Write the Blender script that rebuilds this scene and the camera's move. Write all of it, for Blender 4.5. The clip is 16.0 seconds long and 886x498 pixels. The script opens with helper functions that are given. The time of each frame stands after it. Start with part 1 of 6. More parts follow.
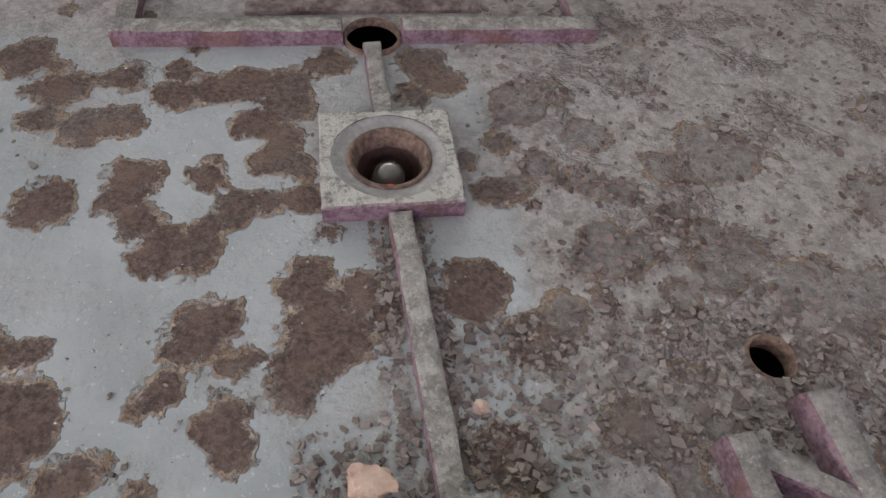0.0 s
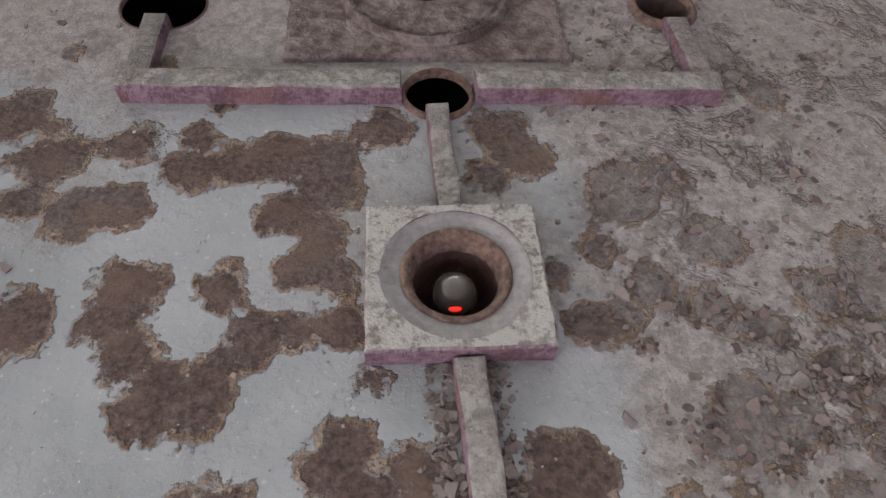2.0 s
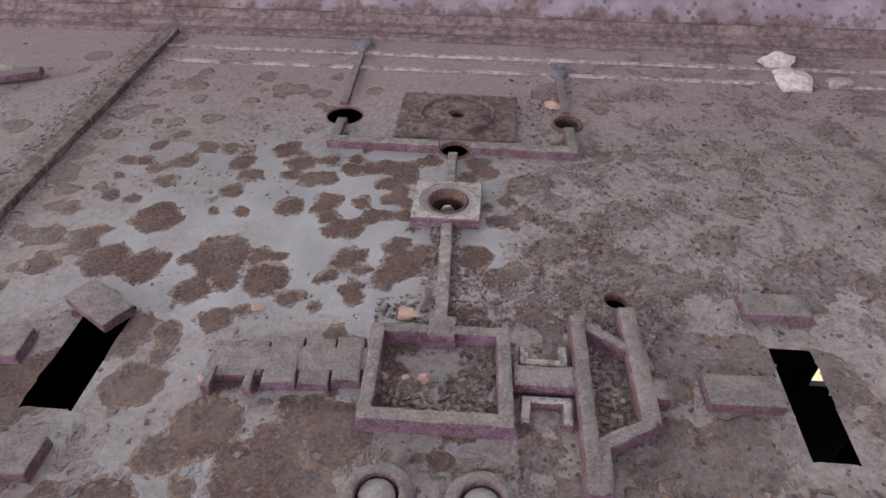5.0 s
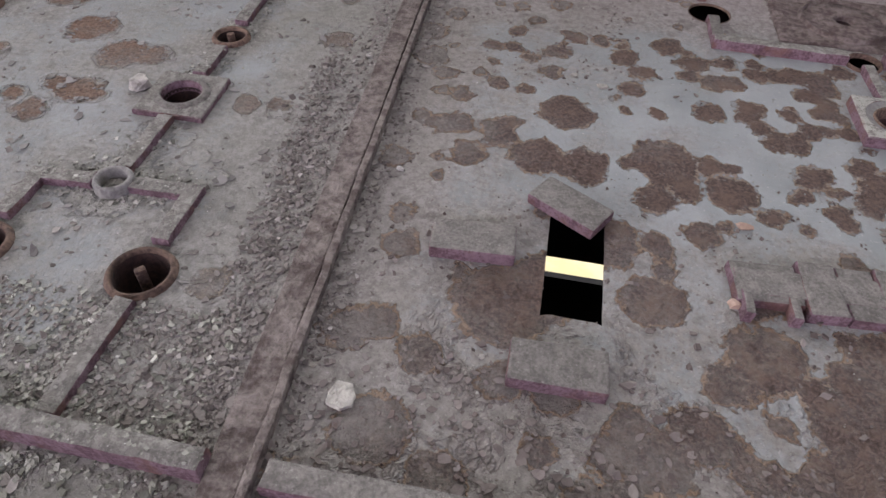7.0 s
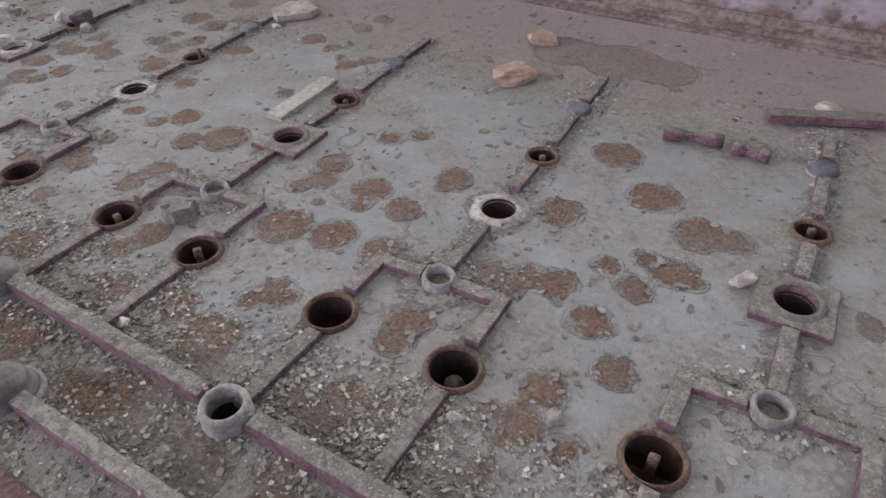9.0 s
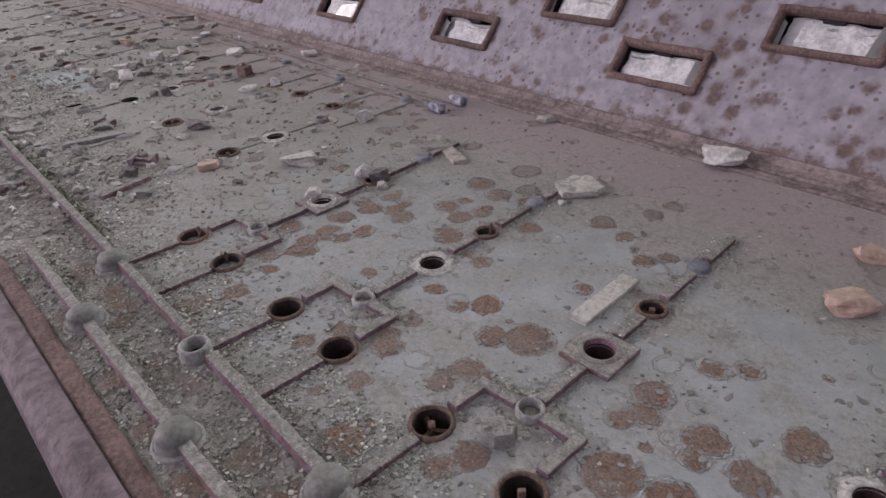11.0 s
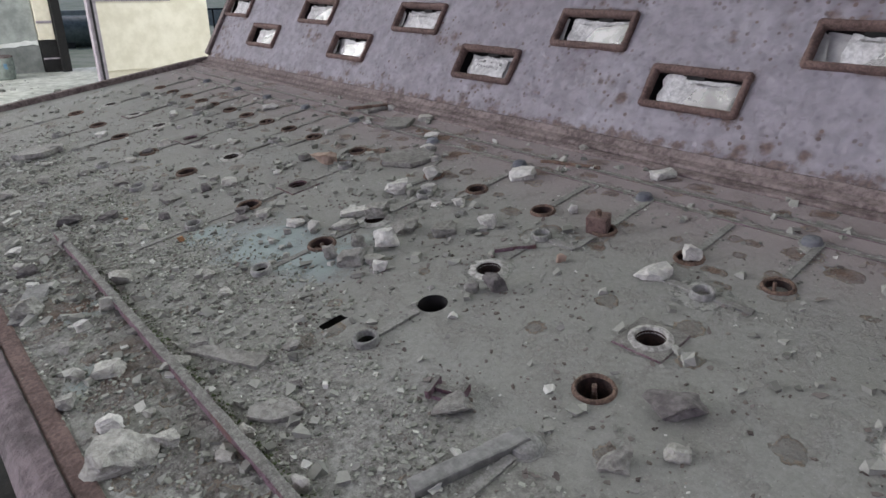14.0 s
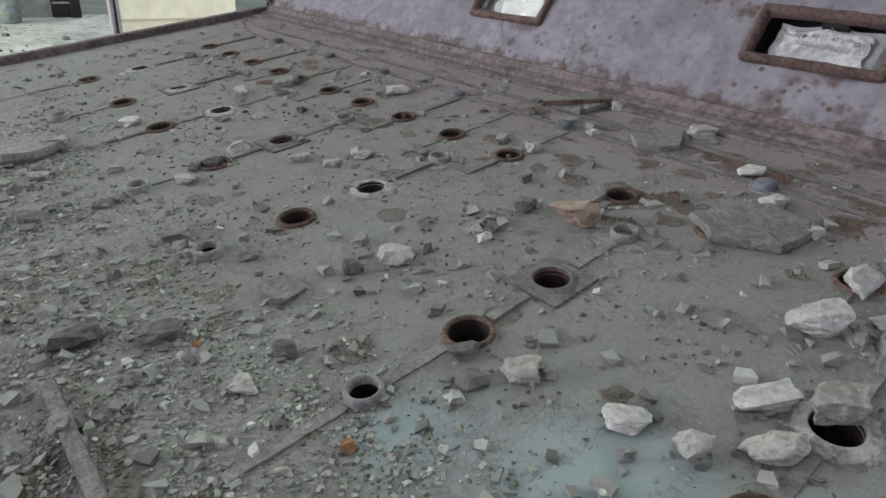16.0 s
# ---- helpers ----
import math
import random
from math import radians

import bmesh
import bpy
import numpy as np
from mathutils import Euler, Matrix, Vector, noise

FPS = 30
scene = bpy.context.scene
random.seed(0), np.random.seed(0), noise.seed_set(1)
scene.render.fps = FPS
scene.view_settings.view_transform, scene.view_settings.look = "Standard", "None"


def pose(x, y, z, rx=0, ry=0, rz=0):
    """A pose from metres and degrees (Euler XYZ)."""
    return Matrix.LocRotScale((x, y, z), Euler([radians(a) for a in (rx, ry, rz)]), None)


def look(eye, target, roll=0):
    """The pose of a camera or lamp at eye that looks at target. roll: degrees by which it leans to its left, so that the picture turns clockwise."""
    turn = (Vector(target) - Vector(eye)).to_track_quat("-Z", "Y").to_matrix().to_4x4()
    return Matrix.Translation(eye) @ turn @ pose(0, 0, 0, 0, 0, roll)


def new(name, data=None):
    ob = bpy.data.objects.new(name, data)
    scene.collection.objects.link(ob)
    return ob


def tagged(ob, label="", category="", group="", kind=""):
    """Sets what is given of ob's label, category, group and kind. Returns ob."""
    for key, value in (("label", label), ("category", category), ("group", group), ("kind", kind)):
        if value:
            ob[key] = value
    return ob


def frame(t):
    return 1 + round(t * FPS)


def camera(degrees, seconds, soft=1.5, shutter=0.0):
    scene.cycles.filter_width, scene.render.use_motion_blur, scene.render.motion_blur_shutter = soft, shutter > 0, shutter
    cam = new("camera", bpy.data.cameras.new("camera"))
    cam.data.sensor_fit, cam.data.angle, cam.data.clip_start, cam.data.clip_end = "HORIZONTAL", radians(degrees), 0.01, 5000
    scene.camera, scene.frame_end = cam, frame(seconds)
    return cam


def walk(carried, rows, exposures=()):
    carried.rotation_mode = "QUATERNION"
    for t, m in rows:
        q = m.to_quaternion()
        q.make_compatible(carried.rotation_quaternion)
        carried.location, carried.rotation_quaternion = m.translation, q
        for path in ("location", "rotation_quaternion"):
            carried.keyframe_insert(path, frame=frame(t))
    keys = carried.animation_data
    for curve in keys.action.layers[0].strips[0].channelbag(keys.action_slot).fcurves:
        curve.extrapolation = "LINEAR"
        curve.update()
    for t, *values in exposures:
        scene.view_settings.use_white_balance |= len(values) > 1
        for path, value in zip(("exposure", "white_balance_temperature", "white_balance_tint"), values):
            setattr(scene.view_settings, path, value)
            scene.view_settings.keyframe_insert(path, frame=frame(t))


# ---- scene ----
cam = camera(68.8, 16.0)
# The desk top slopes up to the back by nine degrees; D carries desk coordinates (x along, y to the back, z off the top) into the room.
D = pose(0, 0, 0.85, 9, 0, 0)
PATH = [
    (0, (0.005, 0.009, 0.15), (0.298, 1.185, -1.44), 7.6),
    (0.5, (0.005, 0.034, 0.15), (0.299, 1.22, -1.434), 6.9),
    (1, (0.002, 0.04, 0.154), (0.252, 1.249, -1.42), 5.7),
    (1.5, (0.005, 0.054, 0.145), (0.205, 1.26, -1.438), 5.4),
    (2, (0.005, 0.068, 0.132), (0.159, 1.239, -1.482), 4.9),
    (2.5, (0.007, 0.078, 0.121), (0.173, 1.23, -1.506), 5.9),
    (3, (0.009, 0.084, 0.112), (0.16, 1.203, -1.539), 5.5),
    (3.2, (0.01, 0.081, 0.117), (0.156, 1.209, -1.529), 5.4),
    (5.3, (0.047, -0.203, 0.251), (-0.129, 1.342, -1.006), 0.0),
    (5.5, (0.043, -0.207, 0.245), (-0.151, 1.297, -1.058), -0.3),
    (6, (-0.007, -0.2, 0.221), (-0.218, 1.224, -1.168), -1.6),
    (6.5, (-0.103, -0.192, 0.214), (-0.286, 1.194, -1.217), 0.9),
    (7, (-0.177, -0.183, 0.208), (-0.388, 1.168, -1.251), 2.7),
    (7.5, (-0.236, -0.184, 0.215), (-0.559, 1.16, -1.231), 1.6),
    (8, (-0.291, -0.189, 0.227), (-0.774, 1.155, -1.173), 0.2),
    (8.5, (-0.344, -0.195, 0.234), (-0.984, 1.124, -1.127), -0.8),
    (9, (-0.397, -0.199, 0.241), (-1.207, 1.091, -1.056), -1.8),
    (9.5, (-0.438, -0.2, 0.251), (-1.364, 1.058, -0.997), -1.8),
    (10, (-0.476, -0.206, 0.265), (-1.519, 1.013, -0.929), -2.0),
    (10.2, (-0.49, -0.211, 0.274), (-1.589, 0.987, -0.891), -2.4),
    (12.3, (-0.705, -0.195, 0.306), (-2.142, 0.862, -0.6), -4.9),
    (12.5, (-0.778, -0.171, 0.304), (-2.222, 0.881, -0.596), -5.5),
    (13, (-0.925, -0.156, 0.3), (-2.42, 0.81, -0.611), -6.7),
    (13.5, (-1.066, -0.164, 0.294), (-2.492, 0.884, -0.638), -6.2),
    (14, (-1.207, -0.176, 0.285), (-2.588, 0.92, -0.658), -7.2),
    (14.5, (-1.335, -0.146, 0.273), (-2.738, 0.939, -0.651), -7.5),
    (15, (-1.486, -0.107, 0.266), (-2.929, 0.92, -0.663), -6.7),
    (15.5, (-1.549, -0.116, 0.257), (-3.015, 0.874, -0.677), -4.5),
    (16, (-1.681, -0.086, 0.214), (-3.037, 0.969, -0.81), -4.3),
]
LOOKS = [(0, 0.74, 6550, 22), (3, 0.71, 6650, 28), (5.5, 0.65, 6500, 34), (7.5, 0.6, 6450, 26), (9, 0.49, 6450, 27), (10, 0.39, 6450, 27), (12.5, 0.14, 6350, 33), (13.2, 0.1, 6300, 25), (14, 0.1, 6150, 17), (16, 0.0, 6100, 12)]
walk(cam, [(t, D @ look(eye, target, roll)) for t, eye, target, roll in PATH], LOOKS)

# ---- light ----
world = bpy.data.worlds.new("sky")
scene.world = world
world.use_nodes = True
wn = world.node_tree
sky = wn.nodes.new("ShaderNodeTexSky")
sky.sky_type, sky.sun_disc, sky.sun_elevation, sky.sun_rotation = "NISHITA", False, radians(38), radians(200)
wn.links.new(sky.outputs[0], wn.nodes["Background"].inputs[0])
wn.nodes["Background"].inputs[1].default_value = 0.12


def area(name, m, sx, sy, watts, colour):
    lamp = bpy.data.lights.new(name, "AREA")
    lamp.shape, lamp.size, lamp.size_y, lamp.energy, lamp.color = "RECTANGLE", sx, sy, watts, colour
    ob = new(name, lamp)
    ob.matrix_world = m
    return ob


# daylight standing in the window band high behind the desk
area("window_light_back", look((-1.5, 4.85, 3.0), (-1.2, 0.0, 0.6)), 9.0, 2.0, 420, (0.96, 1.0, 0.97))
# added fill from the unseen south side, lifts the room beyond the desk's far end
area("end_fill_light", look((-8.2, -4.9, 2.4), (-8.2, 0, 0.6)), 5.0, 1.8, 520, (1.0, 1.0, 0.94))
# added mauve fill, low from behind the operator's side, no window known there
area("front_fill_light", look((-0.6, -4.85, 2.2), (-0.8, 0, 0.9)), 8.0, 1.8, 56, (0.98, 0.84, 1.0))
sun = new("sun", bpy.data.lights.new("sun", "SUN"))
sun.data.energy, sun.data.angle, sun.data.color = 1.2, radians(12), (1.0, 0.96, 0.9)
sun.matrix_world = look((-30, 12, 26), (-14, 2, 0))


# ---- materials ----
class Nodes:
    """A small hand for building node trees."""

    def __init__(self, name):
        self.mat = bpy.data.materials.new(name)
        self.mat.use_nodes = True
        self.t = self.mat.node_tree
        self.bsdf = self.t.nodes["Principled BSDF"]
        self.pos = self.t.nodes.new("ShaderNodeNewGeometry").outputs["Position"]
        self.rnd = None

    def put(self, socket, value):
        if isinstance(value, (int, float, tuple)):
            if isinstance(value, tuple) and len(value) == 3 and socket.type == "RGBA":
                value = (*value, 1)
            socket.default_value = value
        else:
            self.t.links.new(value, socket)

    def noise(self, scale, detail=4, rough=0.6, vec=None, distort=0.0):
        n = self.t.nodes.new("ShaderNodeTexNoise")
        self.put(n.inputs["Vector"], vec or self.pos)
        n.inputs["Scale"].default_value, n.inputs["Detail"].default_value = scale, detail
        n.inputs["Roughness"].default_value, n.inputs["Distortion"].default_value = rough, distort
        return n.outputs[0]

    def voronoi(self, scale, vec=None, out=0, feature="F1"):
        n = self.t.nodes.new("ShaderNodeTexVoronoi")
        n.feature = feature
        self.put(n.inputs["Vector"], vec or self.pos)
        n.inputs["Scale"].default_value = scale
        return n.outputs[out]

    def ramp(self, fac, lo, hi, a=0.0, b=1.0):
        n = self.t.nodes.new("ShaderNodeMapRange")
        n.interpolation_type = "SMOOTHSTEP"
        for s, v in zip(n.inputs[:5], (fac, lo, hi, a, b)):
            self.put(s, v)
        return n.outputs[0]

    def math(self, op, a, b=0.0):
        n = self.t.nodes.new("ShaderNodeMath")
        n.operation = op
        self.put(n.inputs[0], a), self.put(n.inputs[1], b)
        return n.outputs[0]

    def mix(self, fac, a, b):
        n = self.t.nodes.new("ShaderNodeMix")
        n.data_type = "RGBA"
        self.put(n.inputs[0], fac), self.put(n.inputs[6], a), self.put(n.inputs[7], b)
        return n.outputs[2]

    def attr(self, name):
        n = self.t.nodes.new("ShaderNodeAttribute")
        n.attribute_name = name
        return n.outputs["Fac"]

    def random(self):
        return self.t.nodes.new("ShaderNodeObjectInfo").outputs["Random"]

    def island(self):
        return self.t.nodes.new("ShaderNodeNewGeometry").outputs["Random Per Island"]

    def finish(self, colour, rough, height=None, depth=0.001, metal=0.0, strength=1.0):
        self.put(self.bsdf.inputs["Base Color"], colour)
        self.put(self.bsdf.inputs["Roughness"], rough)
        self.put(self.bsdf.inputs["Metallic"], metal)
        if height is not None:
            b = self.t.nodes.new("ShaderNodeBump")
            b.inputs["Distance"].default_value, b.inputs["Strength"].default_value = depth, strength
            self.put(b.inputs["Height"], height)
            self.t.links.new(b.outputs[0], self.bsdf.inputs["Normal"])
        return self.mat


def plain(name, a, b, scale=120, rough=0.85, depth=0.0006, metal=0.0, vary=0.0, scale2=14):
    """Two-toned rough stuff with grain, stains at a larger size and relief."""
    n = Nodes(name)
    fine, big = n.noise(scale, 5, 0.65), n.noise(scale2, 3)
    f = n.math("ADD", n.math("MULTIPLY", fine, 0.6), n.math("MULTIPLY", big, 0.4))
    col = n.mix(n.ramp(f, 0.36, 0.64), a, b)
    if vary:
        shade = n.ramp(n.random(), 0, 1, 1 - vary, 1 + vary)
        m = n.t.nodes.new("ShaderNodeVectorMath")
        m.operation = "SCALE"
        n.put(m.inputs[0], col), n.put(m.inputs["Scale"], shade)
        col = m.outputs[0]
    return n.finish(col, rough, n.math("ADD", fine, n.math("MULTIPLY", n.noise(scale * 3.2, 3), 0.4)), depth, metal)


def desk_paint():
    n = Nodes("desk_paint")
    wob = n.noise(95, 5, 0.62)
    wob2 = n.noise(420, 4, 0.6)
    wob3 = n.noise(1500, 3, 0.6)
    field = n.math("ADD", n.attr("rust"), n.math("ADD", n.math("MULTIPLY", n.math("SUBTRACT", wob, 0.5), 4.3), n.math("ADD", n.math("MULTIPLY", n.math("SUBTRACT", wob2, 0.5), 1.7), n.math("MULTIPLY", n.math("SUBTRACT", wob3, 0.5), 0.5))))
    crust = n.math("MULTIPLY", n.ramp(field, -0.06, 0.1), n.ramp(n.math("ADD", field, wob3), 0.2, 1.0, 0.72, 1.0))
    edge = n.math("ADD", n.attr("rust"), n.math("ADD", n.math("MULTIPLY", n.math("SUBTRACT", wob, 0.5), 3.4), n.math("MULTIPLY", n.math("SUBTRACT", wob2, 0.5), 1.2)))
    rim = n.math("MULTIPLY", n.ramp(edge, -0.32, -0.08), n.math("SUBTRACT", 1.0, n.ramp(edge, 0.0, 0.26)))
    rim = n.math("MULTIPLY", rim, n.ramp(n.attr("rust"), -1.1, -0.75))
    rim = n.math("MULTIPLY", rim, n.ramp(n.noise(75, 3), 0.33, 0.5))
    # paint under a film of dirt
    paint = n.mix(n.ramp(n.noise(30, 4), 0.3, 0.7), (0.2, 0.228, 0.231), (0.265, 0.292, 0.295))
    paint = n.mix(n.ramp(n.noise(340, 5, 0.75), 0.5, 0.72, 0.0, 0.3), paint, (0.17, 0.18, 0.17))
    paint = n.mix(n.math("MULTIPLY", n.attr("teal"), 0.8), paint, (0.265, 0.33, 0.318))
    dirt = n.math("ADD", n.attr("dust"), n.math("MULTIPLY", n.math("SUBTRACT", n.noise(22, 6, 0.7), 0.5), 1.5))
    dirt = n.math("ADD", dirt, n.math("MULTIPLY", n.math("SUBTRACT", wob2, 0.5), 0.6))
    dustc = n.mix(n.ramp(n.noise(260, 5, 0.7), 0.35, 0.65), (0.18, 0.18, 0.165), (0.335, 0.336, 0.312))
    dustc = n.mix(n.ramp(n.noise(7, 3), 0.35, 0.65), dustc, n.mix(0.5, dustc, (0.2, 0.2, 0.165)))
    dustc = n.mix(n.math("MULTIPLY", n.ramp(n.noise(85, 6, 0.7, distort=0.6), 0.5, 0.68), n.attr("mottle")), dustc, (0.085, 0.08, 0.07))
    dustc = n.mix(n.ramp(n.noise(1100, 3, 0.6), 0.52, 0.72, 0.0, 0.55), dustc, (0.08, 0.076, 0.07))
    dustc = n.mix(n.attr("calm"), dustc, (0.245, 0.248, 0.23))
    dustc = n.mix(n.math("MULTIPLY", n.attr("pink"), 0.6), dustc, (0.262, 0.2, 0.212))
    col = n.mix(n.ramp(dirt, 0.25, 0.75), paint, dustc)
    specks = n.ramp(n.noise(700, 2, 0.5), 0.66, 0.72)
    col = n.mix(n.math("MULTIPLY", specks, 0.35), col, (0.5, 0.49, 0.46))
    # crust of rust
    grain = n.noise(520, 6, 0.72)
    dark = n.mix(n.ramp(grain, 0.36, 0.66), (0.058, 0.039, 0.032), (0.175, 0.122, 0.098))
    dark = n.mix(n.ramp(n.noise(70, 4), 0.45, 0.7), dark, (0.17, 0.115, 0.085))
    warm = n.mix(n.ramp(grain, 0.34, 0.66), (0.105, 0.064, 0.044), (0.285, 0.188, 0.13))
    rustc = n.mix(n.attr("warm"), dark, warm)
    # dust lies on the crust too
    rustc = n.mix(n.math("MULTIPLY", n.ramp(dirt, 0.3, 1.05), 0.85), rustc, dustc)
    col = n.mix(crust, col, rustc)
    col = n.mix(n.math("MULTIPLY", rim, 0.66), col, n.mix(n.attr("warm"), (0.32, 0.21, 0.12), (0.33, 0.3, 0.25)))
    salt = n.ramp(n.math("ADD", n.attr("salt"), n.math("MULTIPLY", n.math("SUBTRACT", n.noise(240, 6, 0.75), 0.5), 2.4)), 0.45, 0.85)
    col = n.mix(n.math("MULTIPLY", salt, 0.72), col, (0.45, 0.455, 0.415))
    height = n.math("ADD", n.math("MULTIPLY", crust, n.math("ADD", 0.35, n.math("MULTIPLY", grain, 1.3))), n.math("MULTIPLY", n.math("ADD", n.math("MULTIPLY", rim, 2.0), n.math("MULTIPLY", n.noise(300, 6, 0.75), n.ramp(dirt, 0.2, 0.75, 0.3, 0.95))), 0.6))
    blister = n.math("ADD", n.attr("blister"), n.math("ADD", n.math("MULTIPLY", n.math("SUBTRACT", wob2, 0.5), 3.0), n.math("MULTIPLY", n.math("SUBTRACT", wob, 0.5), 7.0)))
    ring = n.math("MULTIPLY", n.ramp(n.math("ABSOLUTE", blister), 0.95, 0.3), n.ramp(n.noise(60, 3), 0.42, 0.58))
    col = n.mix(n.math("MULTIPLY", ring, 0.4), col, (0.36, 0.35, 0.325))
    shed = n.ramp(n.math("ABSOLUTE", n.math("ADD", blister, 1.3)), 0.8, 0.2)
    col = n.mix(n.math("MULTIPLY", n.math("MULTIPLY", shed, n.ramp(n.noise(60, 3), 0.35, 0.55)), 0.35), col, (0.1, 0.085, 0.075))
    height = n.math("ADD", height, n.math("ADD", n.math("MULTIPLY", ring, 0.9), n.math("MULTIPLY", salt, n.math("ADD", 0.25, n.noise(520, 5, 0.7)))))
    # broken crust: plates that stand apart, in clumps
    bend = n.t.nodes.new("ShaderNodeVectorMath")
    bend.operation = "ADD"
    swirl = n.t.nodes.new("ShaderNodeTexNoise")
    swirl.inputs["Scale"].default_value, swirl.inputs["Detail"].default_value = 150, 3
    n.put(swirl.inputs["Vector"], n.pos)
    small = n.t.nodes.new("ShaderNodeVectorMath")
    small.operation = "SCALE"
    small.inputs["Scale"].default_value = 0.011
    n.put(small.inputs[0], swirl.outputs["Color"])
    n.put(bend.inputs[0], n.pos), n.put(bend.inputs[1], small.outputs[0])
    plates = n.math("SUBTRACT", 1.0, n.math("MULTIPLY", n.voronoi(175, bend.outputs[0]), 1.1))
    cracks = n.ramp(n.voronoi(175, bend.outputs[0], 0, "DISTANCE_TO_EDGE"), 0.0, 0.11)
    where = n.math("MULTIPLY", n.attr("crumb"), n.ramp(n.noise(34, 5, 0.7, distort=0.4), 0.51, 0.6))
    height = n.math("ADD", height, n.math("MULTIPLY", where, n.math("ADD", n.math("MULTIPLY", plates, 1.1), n.math("MULTIPLY", cracks, 0.45))))
    gap = n.math("MULTIPLY", where, n.math("SUBTRACT", 1.0, cracks))
    col = n.mix(n.math("MULTIPLY", where, 0.3), col, (0.15, 0.115, 0.1))
    # shade down in the cracks, painted in as a darker brown
    col = n.mix(n.math("MULTIPLY", gap, 0.45), col, (0.055, 0.04, 0.035))
    rough = n.ramp(dirt, 0.2, 0.8, 0.55, 0.92)
    return n.finish(col, n.math("MAXIMUM", rough, n.math("MULTIPLY", crust, 0.95)), height, 0.0022)


def panel_paint():
    n = Nodes("back_panel_paint")
    sep = n.t.nodes.new("ShaderNodeSeparateXYZ")
    n.put(sep.inputs[0], n.pos)
    more = n.ramp(sep.outputs[0], -1.75, -0.8, -0.03, 0.1)
    wobble = n.math("MULTIPLY", n.math("SUBTRACT", n.noise(150, 5, 0.65), 0.5), 0.34)
    zone = n.math("ADD", n.noise(9.5, 4, 0.7), more)
    big = n.math("ADD", n.voronoi(42), wobble)
    small = n.math("ADD", n.voronoi(95), wobble)
    spots = n.math("MAXIMUM", n.math("MULTIPLY", n.ramp(big, 0.42, 0.22), n.ramp(zone, 0.49, 0.6)), n.math("MULTIPLY", n.ramp(small, 0.3, 0.16), n.ramp(zone, 0.43, 0.57)))
    halo = n.math("MULTIPLY", n.ramp(big, 0.65, 0.3), n.ramp(zone, 0.5, 0.66))
    frames = n.ramp(n.math("ADD", n.attr("frame_rust"), n.math("MULTIPLY", n.math("SUBTRACT", n.noise(48, 5, 0.7), 0.5), 2.6)), 0.55, 1.05)
    base = n.mix(n.ramp(n.noise(60, 2, 0.5), 0.3, 0.7), (0.385, 0.365, 0.405), (0.51, 0.488, 0.535))
    base = n.mix(n.math("MULTIPLY", n.ramp(n.noise(9, 4), 0.4, 0.7), 0.4), base, (0.30, 0.265, 0.295))
    base = n.mix(n.math("MULTIPLY", n.ramp(n.voronoi(70), 0.26, 0.1), 0.35), base, (0.2, 0.17, 0.19))
    col = n.mix(n.math("MULTIPLY", halo, 0.4), base, (0.22, 0.165, 0.145))
    rust = n.mix(n.ramp(n.noise(160, 5), 0.35, 0.65), (0.1, 0.06, 0.045), (0.235, 0.15, 0.105))
    col = n.mix(n.math("MULTIPLY", n.math("MAXIMUM", spots, frames), 0.75), col, rust)
    return n.finish(col, 0.62, n.math("ADD", n.noise(95, 1, 0.4), n.math("MULTIPLY", n.noise(300, 2), 0.12)), 0.0032)


def glass_mat():
    n = Nodes("dirty_glass")
    n.put(n.bsdf.inputs["Transmission Weight"], 0.9)
    return n.finish((0.72, 0.72, 0.7), n.ramp(n.noise(40, 4), 0.35, 0.7, 0.05, 0.4))


def grit_mat(name, a, b, c):
    n = Nodes(name)
    r = n.island()
    col = n.mix(n.ramp(r, 0.0, 0.55), a, b)
    col = n.mix(n.ramp(r, 0.88, 0.99), col, c)
    col = n.mix(n.math("MULTIPLY", n.noise(500, 3), 0.5), col, a)
    return n.finish(col, 0.92, n.noise(900, 3), 0.0004)


M_DESK, M_PANEL, M_GLASS = desk_paint(), panel_paint(), glass_mat()


